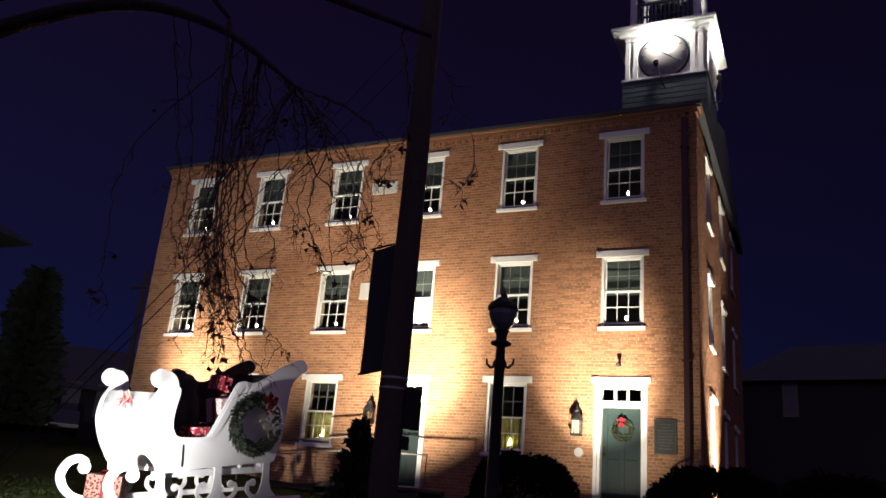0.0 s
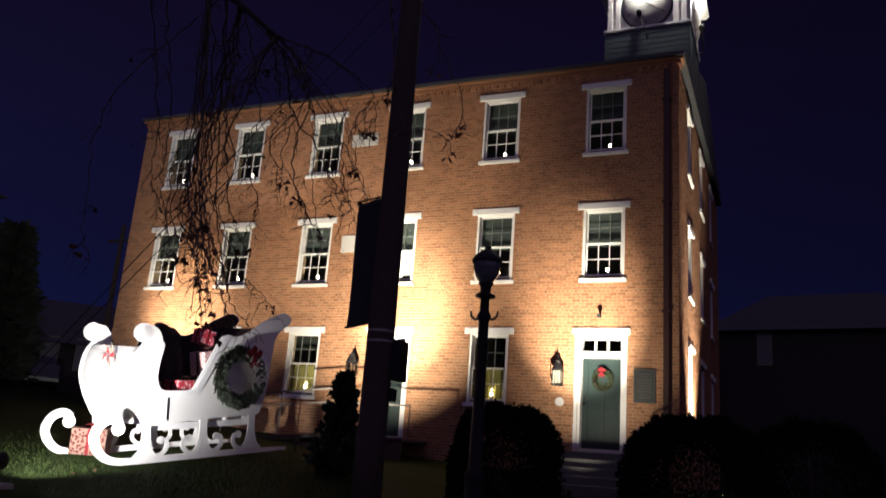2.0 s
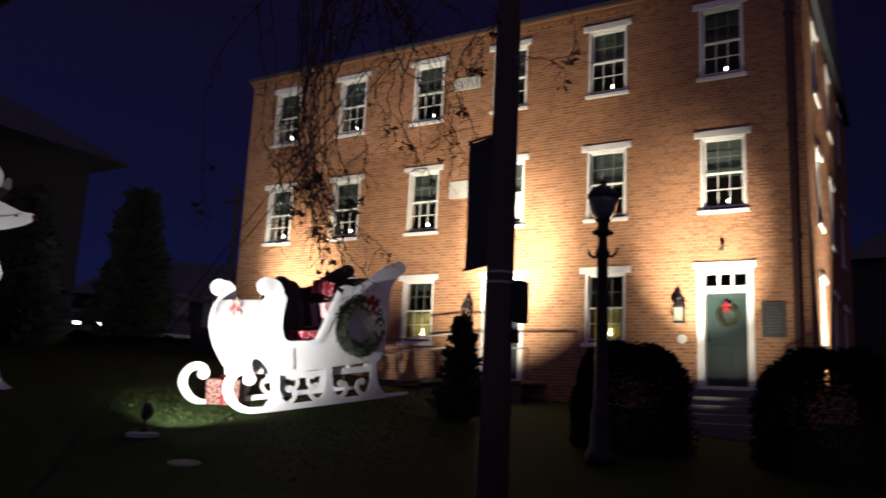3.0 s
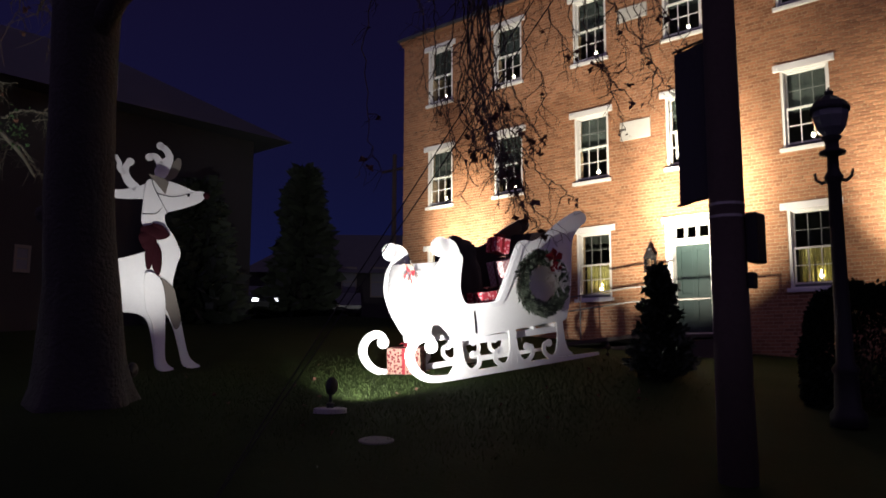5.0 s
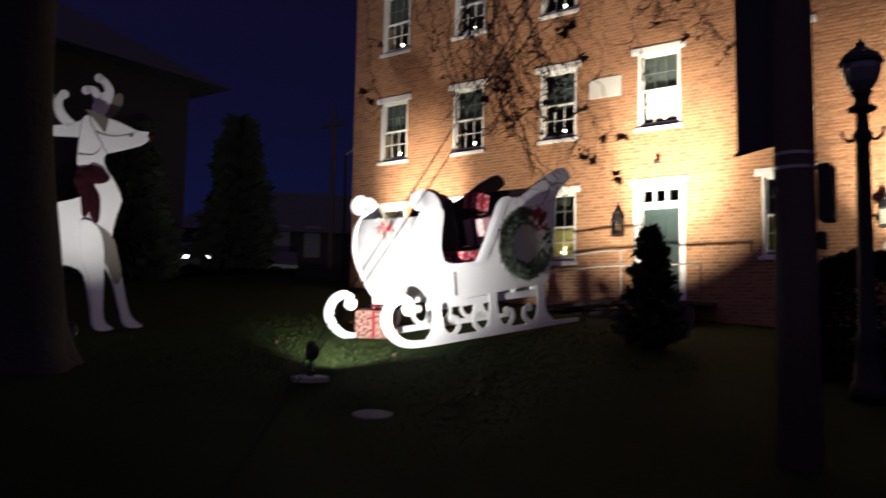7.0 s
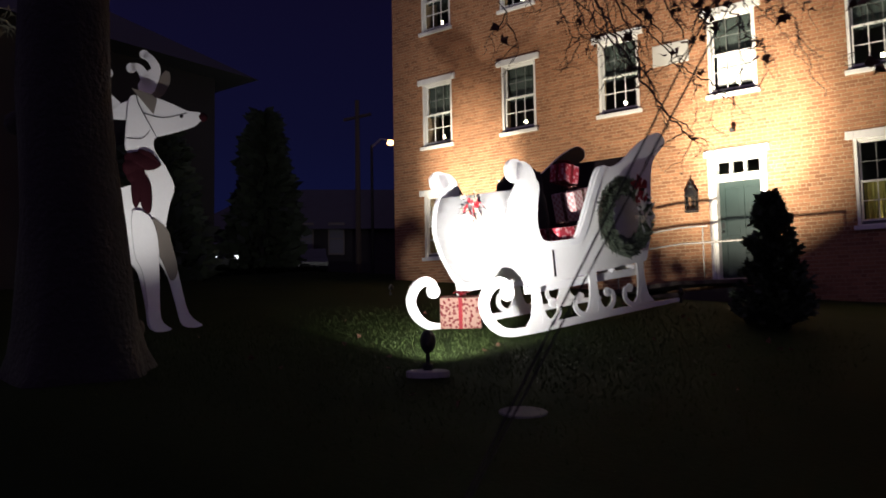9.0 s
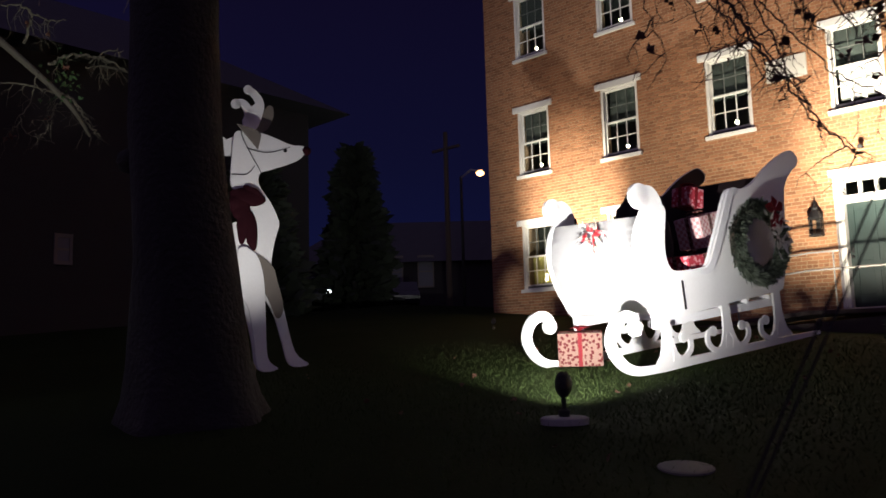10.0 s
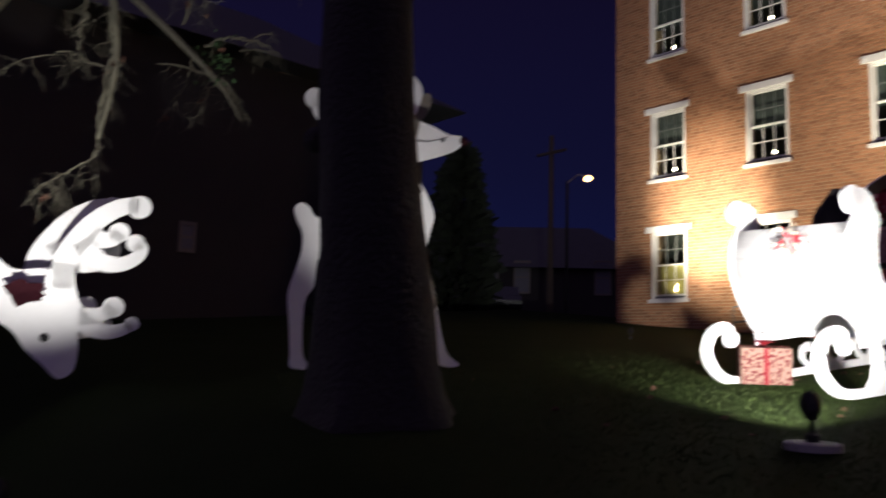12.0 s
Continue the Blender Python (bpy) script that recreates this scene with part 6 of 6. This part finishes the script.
def far_tree(x, y, z, w, hgt, seed, label):
    rng = random.Random(seed)
    t = thing("far_tree", Matrix.Translation((x, y, z)), label, "tree", "trees in the distance")
    part("trunk", lathe(bmesh.new(), [(0.3, -1), (0.22, hgt * 0.4), (0.06, hgt * 0.95)], 10), BARK, t)

    def pick():
        q = rng.random() ** 0.8
        zz = hgt * (0.12 + 0.88 * q)
        a = rng.uniform(0, 6.283)
        r = w / 2 * (1 - q) ** 0.7 * (0.7 + 0.5 * noise.noise((math.cos(a) * 1.5, math.sin(a) * 1.5, zz * 0.7 + seed))) * math.sqrt(rng.uniform(0.2, 1))
        return Vector((r * math.cos(a), r * math.sin(a), zz)), Vector((math.cos(a), math.sin(a), rng.uniform(-0.4, 0.6)))

    v, f = needles(rng, 2600, pick, 0.6, 0.2)
    tagged(raw_ob("crown", v, f, FARTREE, t), kind="stuff")


far_tree(-30.5, 24.5, 2, 4.4, 8.2, 1, "dark conical evergreen against the blue dusk sky")
far_tree(-33.5, 26.5, 2, 4.8, 6.0, 2, "dark evergreen against the blue dusk sky")
far_tree(-24.5, 15.5, 1.6, 3.6, 5.6, 3, "dark evergreen behind the lawn")
far_tree(-44, 18, 1.6, 8, 12, 4, "tall dark tree behind the houses")
far_tree(-30, 1, 0.5, 7, 9, 5, "dark tree behind the lawn")

sl = thing("far_street_lamp", Matrix.Translation((-28.16, 30.04, 1.5)), "lit street lamp on a tall pole in the distance", "street lamp")
part("pole", lathe(bmesh.new(), [(0.1, -1), (0.06, 8.1)], 10, Matrix.Translation((-1.2, 0, 0))), BLACK, sl)
v, f = [], []
tube(v, f, [(-1.2, 0, 8.0), (-0.6, 0, 8.3), (0, 0, 8.15)], [0.04, 0.035, 0.03], 8)
raw_ob("arm", v, f, GREYM, sl)
part("lamp_head", lathe(bmesh.new(), [(0.05, 7.9), (0.17, 7.97), (0.19, 8.05), (0.1, 8.15)], 14), glow("sodium_lamp", (1.0, 0.5, 0.18), 9), sl, "glowing warm lamp head")
up2 = thing("far_utility_pole", Matrix.Translation((-31.0, 30.8, 1)), "bare dark utility pole with a crossarm in the distance", "utility pole")
part("shaft", lathe(bmesh.new(), [(0.16, -1), (0.11, 11.2)], 10), POLE, up2)
part("crossarm", boxes((-0.9, 0.9, -0.06, 0.06, 10.3, 10.42)), POLE, up2)


def car(m, label):
    c = thing("parked_car", m, label, "car", "parked cars")
    sec = [(-2.1, 0.35), (-2.15, 0.7), (-1.9, 0.92), (-1.2, 0.98), (-0.7, 1.4), (0.7, 1.42), (1.3, 1.0), (2.0, 0.9), (2.15, 0.62), (2.1, 0.35)]
    bm = bmesh.new()
    plate(bm, sec, 1.7, -0.85)
    part("body", bm, CARP, c)
    for x in (-1.3, 1.35):
        for y in (-0.86, 0.7):
            w = part("wheel", lathe(bmesh.new(), [(0.2, 0), (0.32, 0.02), (0.33, 0.1), (0.32, 0.16), (0.2, 0.18)], 18, Matrix.Translation((x, y + 0.17, 0.33)) @ Matrix.Rotation(radians(90), 4, "X")), RUBBER, c)
    for y in (-0.45, 0.45):
        part("headlight", boxes((2.08, 2.17, y - 0.14, y + 0.14, 0.62, 0.76), bevel=0.02), glow("headlamp_glint", (0.9, 0.93, 1.0), 4), c, "bright pale headlight")
    return c


car(Matrix.Translation((-32.9, 24.3, 3.35)) @ Matrix.Rotation(radians(-38), 4, "Z"), "dark parked car facing the lawn with bright headlights")
car(Matrix.Translation((-31.5, 27.8, 3.2)) @ Matrix.Rotation(radians(140), 4, "Z"), "dark parked car near the long house")

# ---- grass and fallen leaves on the lit lawn ----


def lawn_blades():
    rng = random.Random(8)
    v, f = [], []
    for _ in range(70000):
        x, y = rng.uniform(-15.5, -5.5), rng.uniform(5.6, 15.5)
        if rng.random() > 1.25 - math.hypot((x + 9.8) / 4.6, (y - 10.0) / 4.2):
            continue
        z = ground_z(x, y) + 0.02 * noise.noise((x * 0.9, y * 0.9, 0)) - 0.005
        a, h, w = rng.uniform(0, 6.283), rng.uniform(0.02, 0.06), rng.uniform(0.0025, 0.0045)
        lx, ly = rng.uniform(-0.04, 0.04), rng.uniform(-0.04, 0.04)
        b = len(v)
        v += [(x - w * math.cos(a), y - w * math.sin(a), z), (x + w * math.cos(a), y + w * math.sin(a), z), (x + lx, y + ly, z + h)]
        f.append((b, b + 1, b + 2))
    return v, f


tagged(raw_ob("grass", *lawn_blades(), BLADE), "short green grass blades lit beside the sleigh", "grass", kind="stuff")
rng = random.Random(31)
v, f = [], []
for _ in range(34):
    x, y = rng.uniform(-13, -6), rng.uniform(6.5, 14)
    leaf_quad(rng, v, f, Vector((x, y, ground_z(x, y) + 0.05)), rng.uniform(0.05, 0.1))
tagged(raw_ob("fallen_leaves", v, f, DRYLEAF), "dry brown leaves scattered on the lawn", "leaves", kind="stuff")

# ---- bricks ----
COURSE, LENGTH, JOINT = 0.0762, 0.214, 0.013


def spans(z, a0, a1, holes):
    cuts = sorted((h[0], h[1]) for h in holes if h[2] - 0.01 < z < h[3] + 0.01)
    out, at = [], a0
    for lo, hi in cuts:
        if lo > at:
            out.append((at, lo))
        at = max(at, hi)
    if at < a1:
        out.append((at, a1))
    return out


def bricks(a0, a1, z0, z1, holes, place, seed, keep=None):
    """Bricks as shallow blocks, standing 10 mm proud of the mortar; keep: bricks that become objects of their own."""
    rng = random.Random(seed)
    v, f, ones = [], [], []
    n, z = 0, z0
    while z + COURSE < z1:
        header = n % 6 == 5
        unit = LENGTH / 2 if header else LENGTH
        for lo, hi in spans(z + COURSE / 2, a0, a1, holes):
            x = lo - (unit / 2 if n % 2 else 0)
            while x < hi:
                p, q = max(x, lo) + JOINT / 2, min(x + unit, hi) - JOINT / 2
                x += unit
                if q - p < 0.03:
                    continue
                if keep and not header and abs(q - p - LENGTH + JOINT) < 0.001 and keep(p, z) and len(ones) < 300:
                    ones.append((p, z))
                    continue
                j = rng.uniform(-0.002, 0.0025)
                zl, zh = z + JOINT / 2, z + COURSE - JOINT / 2
                b = len(v)
                e = 0.004
                v += [place(p, 0.014, zl), place(q, 0.014, zl), place(q, 0.014, zh), place(p, 0.014, zh), place(p + e, j, zl + e), place(q - e, j, zl + e), place(q - e, j, zh - e), place(p + e, j, zh - e)]
                f += [(b + 4, b + 5, b + 6, b + 7), (b, b + 1, b + 5, b + 4), (b + 1, b + 2, b + 6, b + 5), (b + 2, b + 3, b + 7, b + 6), (b + 3, b, b + 4, b + 7)]
        z += COURSE
        n += 1
    return v, f, ones


front_holes = OPEN + [(-10.76, -9.94, 6.89, 7.37), (-10.76, -9.94, 9.97, 10.33)]
v, f, ones = bricks(XL, XR, 1.2, ZT, front_holes, lambda a, d, z: (a, YF + d, z), 1, lambda x, z: -5.75 < x < -4.25 and 2.3 < z < 6.6)
tagged(raw_ob("brickwork", v, f, BRICK, front_wall, "orange-red bricks in even courses"), kind="stuff")
hl, hh, e = (LENGTH - JOINT) / 2, (COURSE - JOINT) / 2, 0.004
one = bpy.data.meshes.new("brick")
one.from_pydata([(-hl, 0.014, -hh), (hl, 0.014, -hh), (hl, 0.014, hh), (-hl, 0.014, hh), (-hl + e, 0, -hh + e), (hl - e, 0, -hh + e), (hl - e, 0, hh - e), (-hl + e, 0, hh - e)], [],
                [(4, 5, 6, 7), (0, 1, 5, 4), (1, 2, 6, 5), (2, 3, 7, 6), (3, 0, 4, 7)])
one.materials.append(BRICK_ONE)
rng = random.Random(77)
for x, z in ones:
    o = new("brick", one)
    o.parent = front_wall
    o.location = (x + hl, YF + rng.uniform(-0.002, 0.002), z + COURSE / 2)
v, f, _ = bricks(YF, YB, 1.2, ZT, SIDE_OPEN, lambda a, d, z: (XR - d, a, z), 2)
tagged(raw_ob("brickwork", v, f, BRICK, side_wall, "orange-red bricks in even courses"), kind="stuff")
